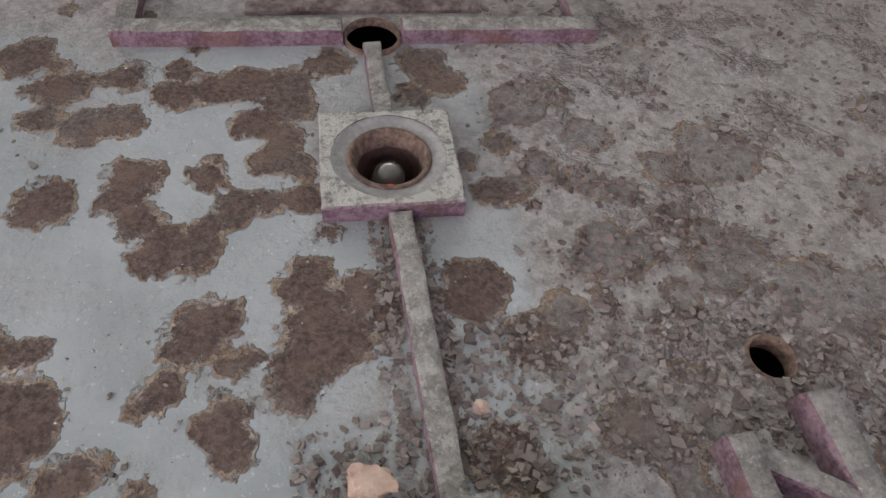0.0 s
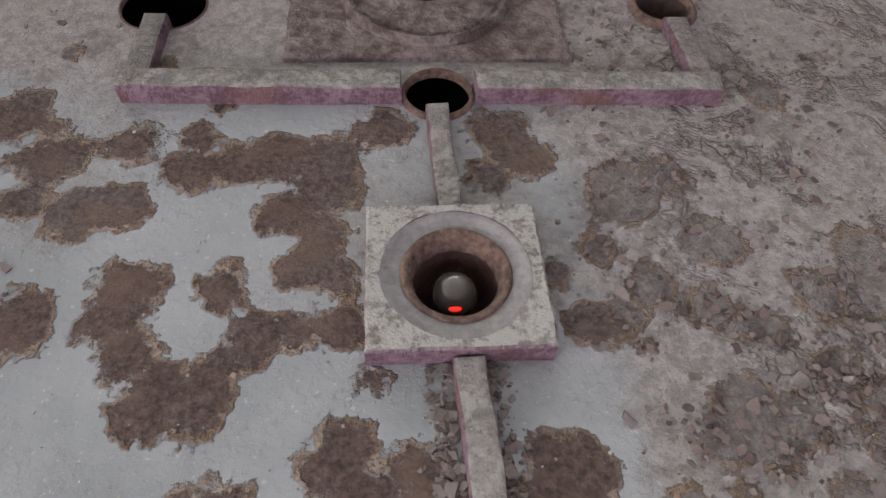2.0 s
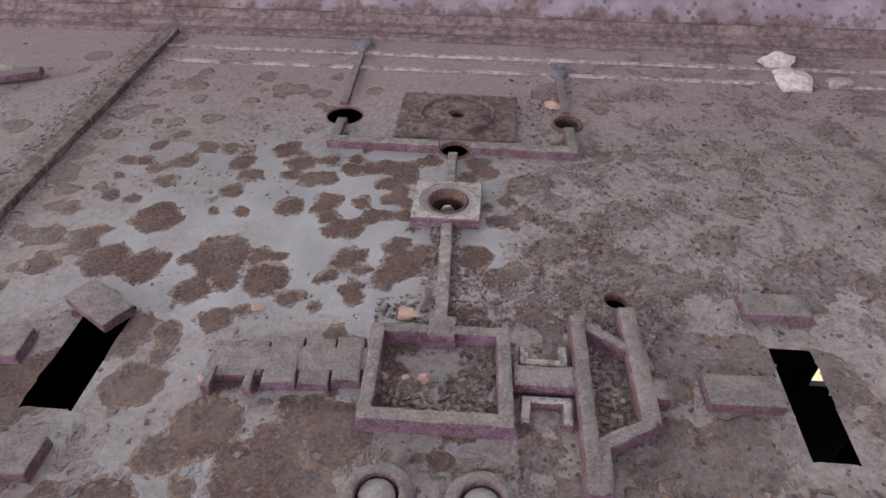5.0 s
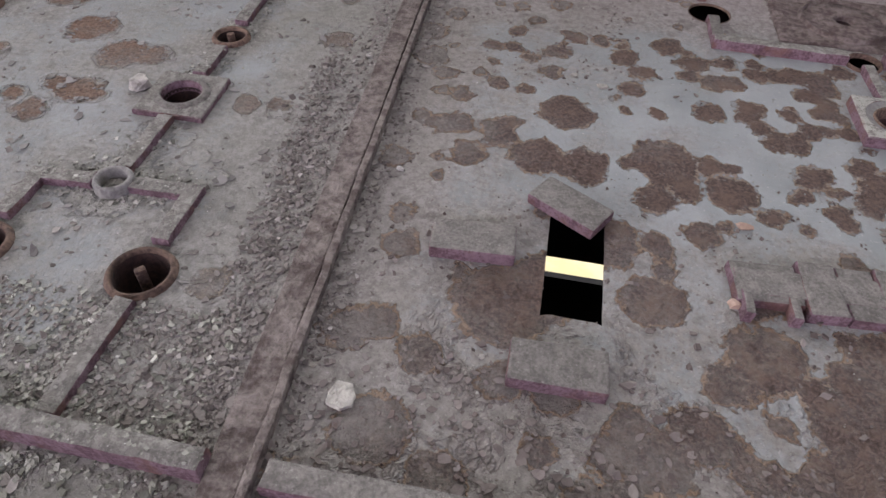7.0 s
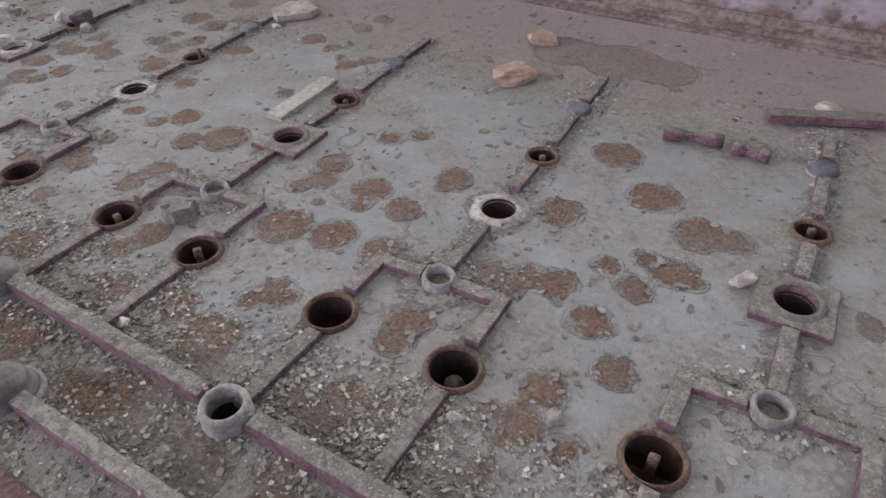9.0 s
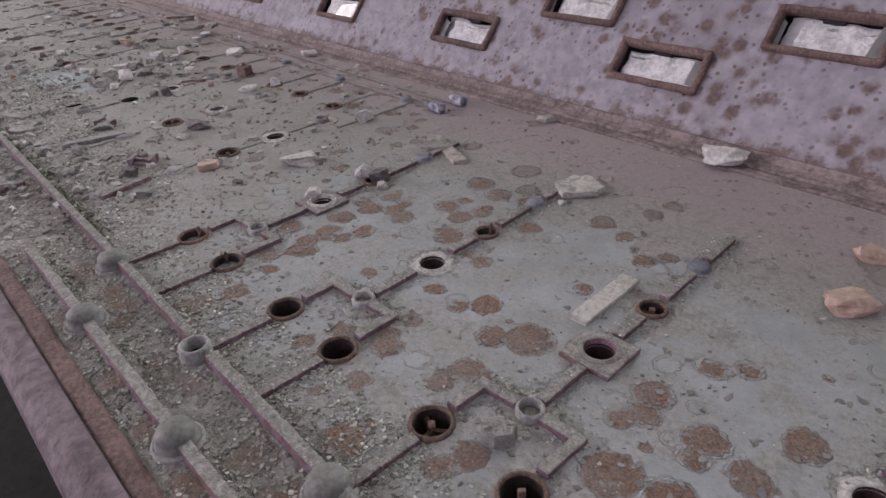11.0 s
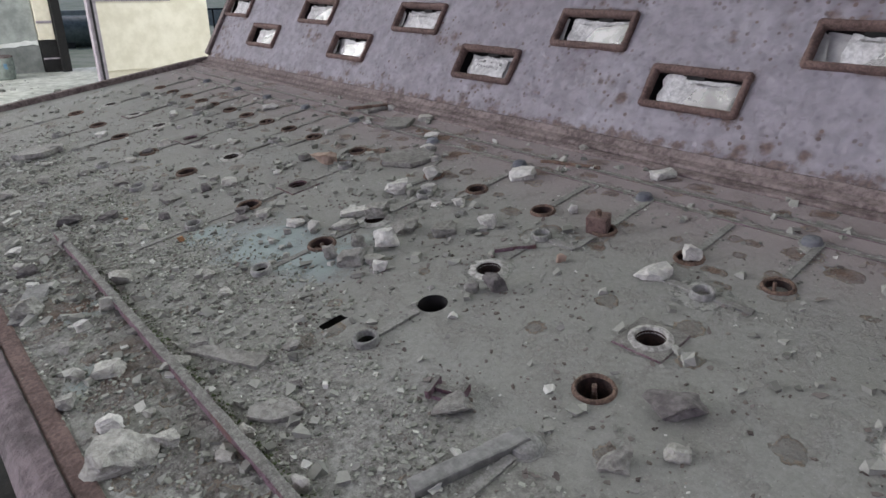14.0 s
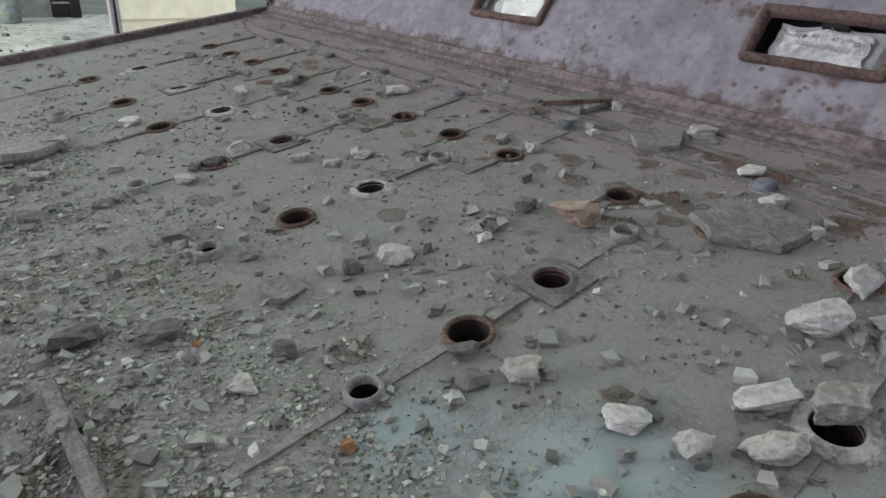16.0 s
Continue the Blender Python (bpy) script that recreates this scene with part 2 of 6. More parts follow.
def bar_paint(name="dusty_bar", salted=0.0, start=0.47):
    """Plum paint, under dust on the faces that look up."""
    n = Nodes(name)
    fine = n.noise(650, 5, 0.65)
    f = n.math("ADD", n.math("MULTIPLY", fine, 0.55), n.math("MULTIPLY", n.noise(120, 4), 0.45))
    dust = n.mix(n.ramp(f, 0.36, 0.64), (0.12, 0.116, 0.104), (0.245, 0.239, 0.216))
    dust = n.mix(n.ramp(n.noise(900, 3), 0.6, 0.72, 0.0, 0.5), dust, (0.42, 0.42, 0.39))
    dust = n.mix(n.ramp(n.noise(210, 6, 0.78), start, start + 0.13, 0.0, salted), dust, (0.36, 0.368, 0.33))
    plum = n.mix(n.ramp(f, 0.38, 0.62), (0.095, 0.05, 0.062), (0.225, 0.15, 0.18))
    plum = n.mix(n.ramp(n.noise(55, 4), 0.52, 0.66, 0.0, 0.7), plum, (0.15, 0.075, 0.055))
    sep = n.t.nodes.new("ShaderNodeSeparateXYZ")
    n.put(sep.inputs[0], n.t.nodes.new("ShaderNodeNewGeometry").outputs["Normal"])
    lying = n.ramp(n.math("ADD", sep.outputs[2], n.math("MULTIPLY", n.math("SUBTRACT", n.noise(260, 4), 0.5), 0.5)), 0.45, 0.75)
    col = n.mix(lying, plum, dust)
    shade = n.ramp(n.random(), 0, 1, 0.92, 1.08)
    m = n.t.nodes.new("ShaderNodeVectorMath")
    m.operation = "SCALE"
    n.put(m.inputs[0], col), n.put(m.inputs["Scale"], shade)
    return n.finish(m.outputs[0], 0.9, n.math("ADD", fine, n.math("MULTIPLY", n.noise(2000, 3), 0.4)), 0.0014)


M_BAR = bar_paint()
M_BUS = bar_paint("salted_busbar", 0.6)
M_LAMPPLATE = bar_paint("crusted_lamp_plate", 1.0, 0.4)
M_FARBAR = plain("dust_covered_bar", (0.155, 0.152, 0.14), (0.285, 0.282, 0.262), 420, 0.93, 0.0014, scale2=60, vary=0.1)
M_SALT = plain("salt_crust", (0.19, 0.185, 0.17), (0.5, 0.49, 0.46), 260, 0.95, 0.0014, scale2=70)
M_RING = plain("rusted_ring", (0.055, 0.034, 0.026), (0.17, 0.115, 0.085), 480, 0.9, 0.0008, scale2=60, vary=0.15)
M_GREYRING = plain("dusty_ring", (0.15, 0.15, 0.14), (0.3, 0.3, 0.285), 420, 0.85, 0.0006, scale2=60, vary=0.12)
# rust brown, taken darker to paint the shade down inside the sockets
M_SLEEVE = plain("rusty_shaded_sleeve", (0.012, 0.008, 0.007), (0.05, 0.026, 0.02), 350, 0.8, 0.0006)
# near-black: shade inside boxes and holes is put into it; dark steel too
M_DARK = plain("inner_shade_dark_steel", (0.006, 0.006, 0.006), (0.014, 0.013, 0.012), 60, 0.9)
M_KNOB = plain("button_cap", (0.07, 0.072, 0.064), (0.16, 0.162, 0.145), 260, 0.6, 0.0003, vary=0.1)
M_CAPBLUE = plain("blue_grey_cap", (0.075, 0.085, 0.105), (0.16, 0.165, 0.18), 240, 0.65, 0.0004, vary=0.15)
M_RUSTBAND = plain("rusty_angle_iron", (0.085, 0.064, 0.06), (0.235, 0.192, 0.182), 170, 0.9, 0.0014, scale2=26)
M_SEAM = plain("flaking_seam_strip", (0.07, 0.053, 0.046), (0.24, 0.215, 0.195), 210, 0.92, 0.003, scale2=70)
M_FRAME = plain("rusted_window_frame", (0.075, 0.046, 0.04), (0.185, 0.122, 0.106), 300, 0.88, 0.002, scale2=40, vary=0.1)
M_STEEL = plain("dirty_lamp_metal", (0.1, 0.085, 0.075), (0.22, 0.19, 0.17), 300, 0.55, 0.0003, 0.4)
M_WHITE = plain("white_plaster", (0.4, 0.395, 0.365), (0.66, 0.65, 0.61), 230, 0.93, 0.0022, scale2=35, vary=0.1)
M_PALE = plain("pale_plaster", (0.26, 0.255, 0.225), (0.48, 0.475, 0.43), 230, 0.93, 0.0024, scale2=35, vary=0.14)
M_GREY = plain("grey_plaster", (0.165, 0.16, 0.145), (0.31, 0.305, 0.28), 230, 0.93, 0.0024, scale2=35, vary=0.12)
M_DARKROCK = plain("dark_debris", (0.085, 0.078, 0.075), (0.185, 0.172, 0.165), 190, 0.93, 0.0016, scale2=35, vary=0.14)
M_PINK = plain("pink_plaster", (0.31, 0.215, 0.165), (0.46, 0.36, 0.29), 150, 0.93, 0.0012, scale2=30, vary=0.08)
M_RUSTROCK = plain("rust_lump", (0.16, 0.075, 0.03), (0.36, 0.19, 0.09), 200, 0.9, 0.0014)
M_FOIL = plain("foil_scale", (0.36, 0.36, 0.355), (0.68, 0.68, 0.67), 190, 0.5, 0.003, 0.1, scale2=40)
M_CARD = plain("grey_card", (0.24, 0.24, 0.235), (0.36, 0.36, 0.35), 70, 0.6, 0.0005, scale2=25)
M_PAPER = plain("scale_card", (0.42, 0.42, 0.41), (0.66, 0.66, 0.64), 60, 0.8, 0.0005)
M_INK = plain("ink", (0.05, 0.05, 0.05), (0.12, 0.12, 0.12), 200, 0.8)
M_BLUEFILM = plain("blue_white_wrapper", (0.045, 0.05, 0.09), (0.36, 0.36, 0.4), 110, 0.4, 0.002, scale2=90)
M_LIP = plain("front_lip_paint", (0.06, 0.045, 0.047), (0.17, 0.13, 0.14), 90, 0.75, 0.003, scale2=26)
M_RAIL = plain("salted_rail", (0.15, 0.13, 0.125), (0.46, 0.45, 0.43), 150, 0.95, 0.0014, scale2=34)
M_BODY = plain("cabinet_paint", (0.1, 0.1, 0.095), (0.16, 0.16, 0.15), 40, 0.8)
M_GRIT = grit_mat("grey_grit", (0.12, 0.121, 0.106), (0.37, 0.375, 0.335), (0.7, 0.7, 0.65))
M_CHIPS = grit_mat("brown_chips", (0.075, 0.06, 0.052), (0.17, 0.145, 0.128), (0.3, 0.27, 0.24))
M_FLAKE = grit_mat("paint_flakes", (0.13, 0.125, 0.118), (0.24, 0.235, 0.225), (0.33, 0.33, 0.32))
M_MOSS = grit_mat("moss_bits", (0.05, 0.07, 0.03), (0.1, 0.13, 0.055), (0.16, 0.18, 0.1))
M_WALL = plain("stained_wall", (0.2, 0.215, 0.2), (0.34, 0.36, 0.335), 8, 0.85, 0.004, scale2=1.6)
M_WALLDARK = plain("dark_dado", (0.13, 0.14, 0.13), (0.24, 0.25, 0.235), 7, 0.8, 0.004, scale2=1.3)
M_LINE = plain("bare_plaster_line", (0.6, 0.6, 0.57), (0.75, 0.75, 0.72), 10)
# made-up wall colour, mauve so that its bounce tints the desk purple
M_MAUVEBOUNCE = plain("mauve_bounce_wall", (0.5, 0.38, 0.5), (0.62, 0.5, 0.62), 5, 0.85, 0.003, scale2=1.2)
M_CEIL = plain("ceiling_white", (0.55, 0.56, 0.54), (0.7, 0.71, 0.69), 5, 0.9, 0.003, scale2=1)
M_FLOOR = plain("dusty_floor", (0.3, 0.31, 0.27), (0.62, 0.63, 0.58), 9, 0.92, 0.006, scale2=1.7)
M_CREAM = plain("cream_board", (0.62, 0.57, 0.43), (0.75, 0.7, 0.56), 9, 0.7, 0.002, scale2=2.2)
M_POST = plain("mauve_post_paint", (0.23, 0.2, 0.22), (0.33, 0.29, 0.31), 20, 0.7)
M_BLUE = plain("blue_pipe_paint", (0.07, 0.17, 0.27), (0.15, 0.26, 0.35), 25, 0.6)
M_BUCKET = plain("painted_bucket_steel", (0.12, 0.14, 0.12), (0.24, 0.27, 0.24), 22, 0.65)
M_TANK = plain("dark_tank_steel", (0.04, 0.055, 0.055), (0.09, 0.11, 0.11), 9, 0.6)
M_GROUND = plain("yard_ground", (0.16, 0.19, 0.12), (0.3, 0.3, 0.23), 2.5, 0.95, 0.02, scale2=0.6)


# ---- mesh helpers ----
def mesh_ob(name, bm, mat, smooth=False):
    me = bpy.data.meshes.new(name)
    bm.to_mesh(me)
    bm.free()
    me.materials.append(mat)
    if smooth:
        me.shade_smooth()
    return new(name, me)


def part(name, bm, mat, parent, label="", smooth=False):
    ob = mesh_ob(name, bm, mat, smooth)
    ob.parent = parent
    if label:
        ob["label"] = label
    return ob


def thing(name, label, category, x, y, z=0.0, turn=0.0, group="", kind=""):
    """An Empty on the desk top, in desk coordinates."""
    ob = new(name)
    ob.empty_display_size = 0.01
    ob.matrix_world = D @ pose(x, y, z, 0, 0, turn)
    return tagged(ob, label, category, group, kind)


def slab(bm, x0, x1, y0, y1, z0, z1, bevel=0.0):
    """A box, with bevelled edges, added to bm."""
    made = bmesh.ops.create_cube(bm, size=1)["verts"]
    for v in made:
        v.co = Vector(((x0 + x1) / 2 + v.co.x * (x1 - x0), (y0 + y1) / 2 + v.co.y * (y1 - y0), (z0 + z1) / 2 + v.co.z * (z1 - z0)))
    if bevel:
        edges = list({e for v in made for e in v.link_edges})
        bmesh.ops.bevel(bm, geom=edges, offset=bevel, segments=2, profile=0.6, affect="EDGES")
    return bm


def lathe(profile, n=32, closed=False, wob=0.0, seed=0):
    """A body of revolution about z from (radius, height) pairs."""
    bm = bmesh.new()
    rows = []
    r0 = min(r for r, _ in profile)
    for r, z in profile:
        row = []
        for i in range(n):
            a = 2 * math.pi * i / n
            k = r + wob * (r - r0) * 2.2 * noise.noise(Vector((math.cos(a) * 2.6 + seed, math.sin(a) * 2.6, z * 60)))
            row.append(bm.verts.new((k * math.cos(a), k * math.sin(a), z)))
        rows.append(row)
    pairs = list(zip(rows, rows[1:])) + ([(rows[-1], rows[0])] if closed else [])
    for a, b in pairs:
        for i in range(n):
            bm.faces.new((a[i], a[(i + 1) % n], b[(i + 1) % n], b[i]))
    if not closed:
        if profile[0][0] < 1e-3:
            bmesh.ops.contextual_create(bm, geom=rows[0])
        if profile[-1][0] < 1e-3:
            bmesh.ops.contextual_create(bm, geom=rows[-1])
    bmesh.ops.recalc_face_normals(bm, faces=bm.faces)
    return bm


def square_ring(r, x0, x1, y0, y1, h, n=48):
    """A flat plate with a round hole at the origin, standing h above z 0."""
    bm = bmesh.new()
    angles = [2 * math.pi * i / n for i in range(n)]
    outer = []
    for a in angles:
        c, s = math.cos(a), math.sin(a)
        k = min((x1 if c > 0 else x0) / c if abs(c) > 1e-6 else 9, (y1 if s > 0 else y0) / s if abs(s) > 1e-6 else 9)
        outer.append(Vector((c * k, s * k, 0)))
    for corner in ((x0, y0), (x1, y0), (x1, y1), (x0, y1)):
        i = min(range(n), key=lambda j: (outer[j].x - corner[0]) ** 2 + (outer[j].y - corner[1]) ** 2)
        outer[i] = Vector((*corner, 0))
    rows = [[bm.verts.new((r * math.cos(a), r * math.sin(a), z)) for a in angles] for z in (-0.0005, h)]
    rows.append([bm.verts.new((0.97 * p.x, 0.97 * p.y, h)) for p in outer])
    rows.append([bm.verts.new((p.x, p.y, h - 0.0007)) for p in outer])
    rows.append([bm.verts.new((p.x, p.y, -0.0005)) for p in outer])
    for a, b in zip(rows, rows[1:]):
        for i in range(n):
            bm.faces.new((a[i], a[(i + 1) % n], b[(i + 1) % n], b[i]))
    bmesh.ops.recalc_face_normals(bm, faces=bm.faces)
    return bm


def worn(bm, amount, scale=90.0):
    for v in bm.verts:
        v.co += amount * noise.noise_vector(v.co * scale)
    return bm


def bar_mesh(length, w, h, seed=0):
    """A flat bar along +y from the origin, edges worn."""
    bm = bmesh.new()
    slab(bm, -w / 2, w / 2, 0, length, -0.001, h)
    cuts = max(1, min(60, int(length / 0.005)))
    long_edges = [e for e in bm.edges if abs(e.verts[0].co.y - e.verts[1].co.y) > length * 0.5]
    bmesh.ops.subdivide_edges(bm, edges=long_edges, cuts=cuts)
    sharp = [e for e in bm.edges if len(e.link_faces) == 2 and e.calc_face_angle(0) > 1.0 and e.verts[0].co.z > h * 0.5 and e.verts[1].co.z > h * 0.5]
    bmesh.ops.bevel(bm, geom=sharp, offset=min(w, h) * 0.26, segments=2, profile=0.6, affect="EDGES")
    for v in bm.verts:
        v.co += 0.00045 * noise.noise_vector(v.co * 95 + Vector((seed * 3.1, 0, 0))) + 0.0004 * noise.noise_vector(v.co * 330 + Vector((0, seed * 1.7, 0)))
    return bm


# ---- the desk ----
desk = tagged(new("control_desk"), "long sloping control desk of grey painted steel, rusted and littered", "control desk", group="")
desk.matrix_world = D
X0, X1, YF, YB = -2.835, 0.62, -0.192, 0.43
BAR_COUNT = [0]


def bar(x0, y0, x1, y1, w=0.0062, h=0.0026, mat=None, name="mimic_bar"):
    d = Vector((x1 - x0, y1 - y0))
    BAR_COUNT[0] += 1
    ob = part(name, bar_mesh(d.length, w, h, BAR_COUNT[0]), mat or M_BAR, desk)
    ob.matrix_basis = pose(x0, y0, 0, 0, 0, math.degrees(math.atan2(-d.x, d.y)))
    return ob


# columns of the mimic diagram: near bank and far bank
NEAR = (-0.367, -0.536, -0.705, -0.874, -1.040)
FAR = (-1.242, -1.403, -1.562, -1.730, -1.888, -2.074, -2.220, -2.358, -2.482, -2.628)
HOLES = []        # x, y, radius of each hole through the top
for i, x in enumerate(NEAR):
    HOLES += [(x - 0.036, -0.032, 0.0128), (x + 0.040 - 0.002 * i, -0.032, 0.0128), (x - 0.001, 0.090, 0.0108), (x - 0.002, 0.157, 0.0115)]
    HOLES += [(x + 0.001, 0.016, 0.0068)]
for i, x in enumerate(FAR):
    HOLES += [(x, 0.0215, 0.0075), (x, 0.088, 0.0125), (x - 0.002, 0.155, 0.0108), (x - 0.003, 0.226, 0.0068)]
    HOLES += [(x - 0.039, 0.270, 0.0118), (x + 0.034, 0.270, 0.0118)]
for x in (-0.571, -0.909):
    HOLES.append((x, -0.105, 0.0084))
LAMP = (0.0198, 0.1526)
HOLES += [(*LAMP, 0.0118), (-0.070, 0.267, 0.0138), (0.0195, 0.2215, 0.0098), (0.102, 0.267, 0.0105), (0.117, 0.0765, 0.0064), (0.018, 0.272, 0.0062)]
HOLES += [(0.008, -0.0485, 0.0085), (0.0495, -0.049, 0.0085)]
SLOTS = [(-0.162, -0.137, -0.017, 0.050), (0.1885, 0.2085, -0.0145, 0.049), (-1.610, -1.601, 0.008, 0.030)]

# rust patches, in millimetres: x, y, radius
RUST = [
    "-1024,42,11 -1004,86,10 -995,116,11 -988,37,10 -963,84,10 -970,63,8 -942,170,10 -999,146,9 -898,132,13 -1011,120,8 -989,64,8 -1054,76,5 -920,221,12 -951,227,13 -936,281,14 -954,122,7",
    "-7,108,7 -4,90,10 -10,80,7 -36,95,8 -42,82,6 -27,103,4 2,95,8 82,114,12 54,88,9 107,128,9 86,139,7 -101,-59,12 -90,-36,10 -40,-28,13 -46,-50,13 -61,-76,12 -81,-72,8 -153,-51,10 -125,-60,8 -37,-68,10",
    "-100,213,10 -87,195,10 -90,182,7 -76,177,8 -66,179,8 -58,155,8 -60,147,7 -54,137,7 -46,126,8 -37,125,7 -33,134,5 -26,140,6 -17,141,5 -6,142,5 -35,154,6 -36,193,8 -48,191,7 -25,195,10 -13,197,8 -13,185,9 -22,177,8 -12,170,6 -18,159,7 -10,157,6 -66,202,8 -49,203,5 -7,111,8 1,105,6 10,107,7 -5,102,6",
    "12,100,7 -34,102,7 -27,103,4 -81,145,9 3,207,8 37,206,9 43,195,8 32,188,6 0,130,3 46,156,4 52,141,6 63,136,4 68,182,13 81,187,10 89,164,11 82,118,11 73,111,7 92,116,9 58,163,8 69,151,9 82,144,9 94,138,8 104,127,9 115,120,9 110,147,10 40,105,10 76,98,5 99,98,9",
    "-160,126,15 -190,109,7 -219,103,10 -207,80,9 -172,84,14 -149,82,14 -107,95,17 -113,64,10 -114,33,8 -76,77,13 -136,30,15 -116,-1,14 -161,-2,18 -177,-16,21 -73,-21,16 -45,-47,17 -57,-71,14 -24,-50,14 -29,-67,14 -86,-69,7 87,-42,10 96,-47,10 137,-25,15 158,-16,19 135,-9,11 -117,-73,13 -15,-18,15 -30,-13,13 121,111,13 142,93,19",
    "-215,-80,14 -190,-95,12 -170,-112,16 -140,-120,14 -100,-127,16 -222,-122,18 -60,-128,14 -10,-124,15 40,-122,14 -236,-40,10 -205,-46,9 20,-86,12 62,-90,14 100,-80,16 -130,-92,12 72,-20,8 80,-64,9 150,-72,16",
    "181,130,14 208,170,15 148,39,17 218,97,21 243,115,18 210,31,18 174,42,15 133,154,18",
    "-750,70,16 -773,53,10 -659,81,11 -662,49,7 -655,64,9 -618,70,12 -588,62,11 -617,53,7 -578,103,12 -503,106,13 -457,148,15 -494,185,15 -643,12,16 -611,20,13 -576,22,12 -515,38,10 -505,30,11 -481,46,11 -496,48,6 -422,124,15 -405,127,10 -427,85,12 -417,82,6 -443,63,9 -461,73,7 -444,89,6 -534,-17,11 -533,-30,10 -530,-78,19 -511,-71,14",
    "-616,-77,17 -648,-68,12 -689,-79,14 -553,-82,7 -454,29,11 -457,-22,10 -432,4,9 -460,-45,12 -471,-44,6 -463,-74,8 -436,-46,7 -611,-114,16 -562,-132,12 -533,-112,9 -607,-129,11 -614,-44,7 -605,-34,10 -541,328,34 -593,327,29 -501,324,24 -644,128,8 -627,142,7 -769,-77,15",
]


def spots(text):
    return [tuple(float(v) / 1000 for v in s.split(",")) for s in text.split()]


def spread(a, lo, hi):
    t = np.clip((a - lo) / (hi - lo), 0, 1)
    return t * t * (3 - 2 * t)


def top_panel():
    """The desk top: a fine sheet with round and square holes, carrying the spread of rust and dust."""
    xs = np.concatenate([np.arange(X0, -1.15, 0.0042), np.arange(-1.15, -0.3, 0.003), np.arange(-0.3, 0.30, 0.0022), np.arange(0.30, X1 + 0.01, 0.006)])
    ys = np.arange(YF, YB + 0.0029, 0.0029)
    gx, gy = np.meshgrid(xs, ys, indexing="ij")
    nx, ny = gx.shape
    px, py = gx.ravel().copy(), gy.ravel().copy()
    idx = np.arange(nx * ny).reshape(nx, ny)
    quads = np.stack([idx[:-1, :-1], idx[1:, :-1], idx[1:, 1:], idx[:-1, 1:]], -1).reshape(-1, 4)
    cx, cy = px[quads].mean(1), py[quads].mean(1)
    keep = np.ones(len(quads), bool)
    for hx, hy, r in HOLES:
        keep &= (cx - hx) ** 2 + (cy - hy) ** 2 > (r * 1.0) ** 2
    for a, b, c, d in SLOTS:
        keep &= ~((cx > a) & (cx < b) & (cy > c) & (cy < d))
    gone = np.zeros(nx * ny, bool)
    gone[quads[~keep].ravel()] = True
    kept = np.zeros(nx * ny, bool)
    kept[quads[keep].ravel()] = True
    rim = gone & kept
    for hx, hy, r in HOLES:
        dx, dy = px - hx, py - hy
        d = np.hypot(dx, dy)
        m = rim & (d < r + 0.005) & (d > 1e-6)
        px[m], py[m] = hx + dx[m] / d[m] * r, hy + dy[m] / d[m] * r
    for a, b, c, d in SLOTS:
        m = rim & (px > a - 0.005) & (px < b + 0.005) & (py > c - 0.005) & (py < d + 0.005)
        for k in np.nonzero(m)[0]:
            gaps = {abs(px[k] - a): ("x", a), abs(px[k] - b): ("x", b), abs(py[k] - c): ("y", c), abs(py[k] - d): ("y", d)}
            axis, v = gaps[min(gaps)]
            if axis == "x":
                px[k] = v
            else:
                py[k] = v
    # fields on the sheet; the rust value is a soft distance to the nearest patch edge
    rust = np.full(px.shape, -1.6)
    for text in RUST:
        for sx, sy, r in spots(text):
            m = (abs(px - sx) < r + 0.02) & (abs(py - sy) < r + 0.02)
            rust[m] = np.maximum(rust[m], (r - np.hypot(px[m] - sx, py[m] - sy)) / 0.0045 - (0.75 if sx > 0.055 and sy > 0.08 else 0.0))
    rng = np.random.default_rng(5)
    for _ in range(420):
        sx, sy, r = rng.uniform(X0, X1), rng.uniform(YF, YB), rng.uniform(0.002, 0.011)
        if -0.72 < sx < -0.36 and sy > -0.13 or -0.1 < sx < 0.05 and 0.08 < sy < 0.22:
            r *= 0.3
        m = (abs(px - sx) < r + 0.012) & (abs(py - sy) < r + 0.012)
        rust[m] = np.maximum(rust[m], (r - np.hypot(px[m] - sx, py[m] - sy)) / 0.0045 - (0.25 if sx < -1.1 else 0))
    for x0, x1, y0, y1, count, lo, hi in ((-0.25, 0.3, -0.14, 0.1, 150, 0.002, 0.009), (-0.24, -0.08, 0.1, 0.34, 60, 0.002, 0.008), (-1.0, -0.7, -0.08, 0.3, 45, 0.005, 0.012), (-1.9, -1.1, -0.165, -0.1, 110, 0.004, 0.014)):
        for _ in range(count):
            sx, sy, r = rng.uniform(x0, x1), rng.uniform(y0, y1), rng.uniform(lo, hi)
            m = (abs(px - sx) < r + 0.012) & (abs(py - sy) < r + 0.012)
            rust[m] = np.maximum(rust[m], (r - np.hypot(px[m] - sx, py[m] - sy)) / 0.0045)
    rust = np.where(px < -0.28, np.minimum(rust, 0.75), rust)
    right = spread(px, -0.3, -0.24)
    crumbly = right * np.clip(spread(px, 0.02, 0.11) + spread(-py, -0.09, -0.02) * 0.2, 0, 1)
    rust = np.maximum(rust, -1.6 + 0.75 * crumbly)
    far = spread(-px, 1.0, 1.25)
    dust = 0.36 + 0.55 * far + 0.34 * crumbly * (1 - far)
    dust += 0.5 * spread(-py, 0.06, 0.12) * (1 - right) + 0.42 * spread(py, 0.2, 0.27) * (1 - 0.6 * far)
    dust += 0.35 * spread(px, -0.36, -0.29) * (1 - spread(px, -0.24, -0.2))
    dust += 0.15 * right
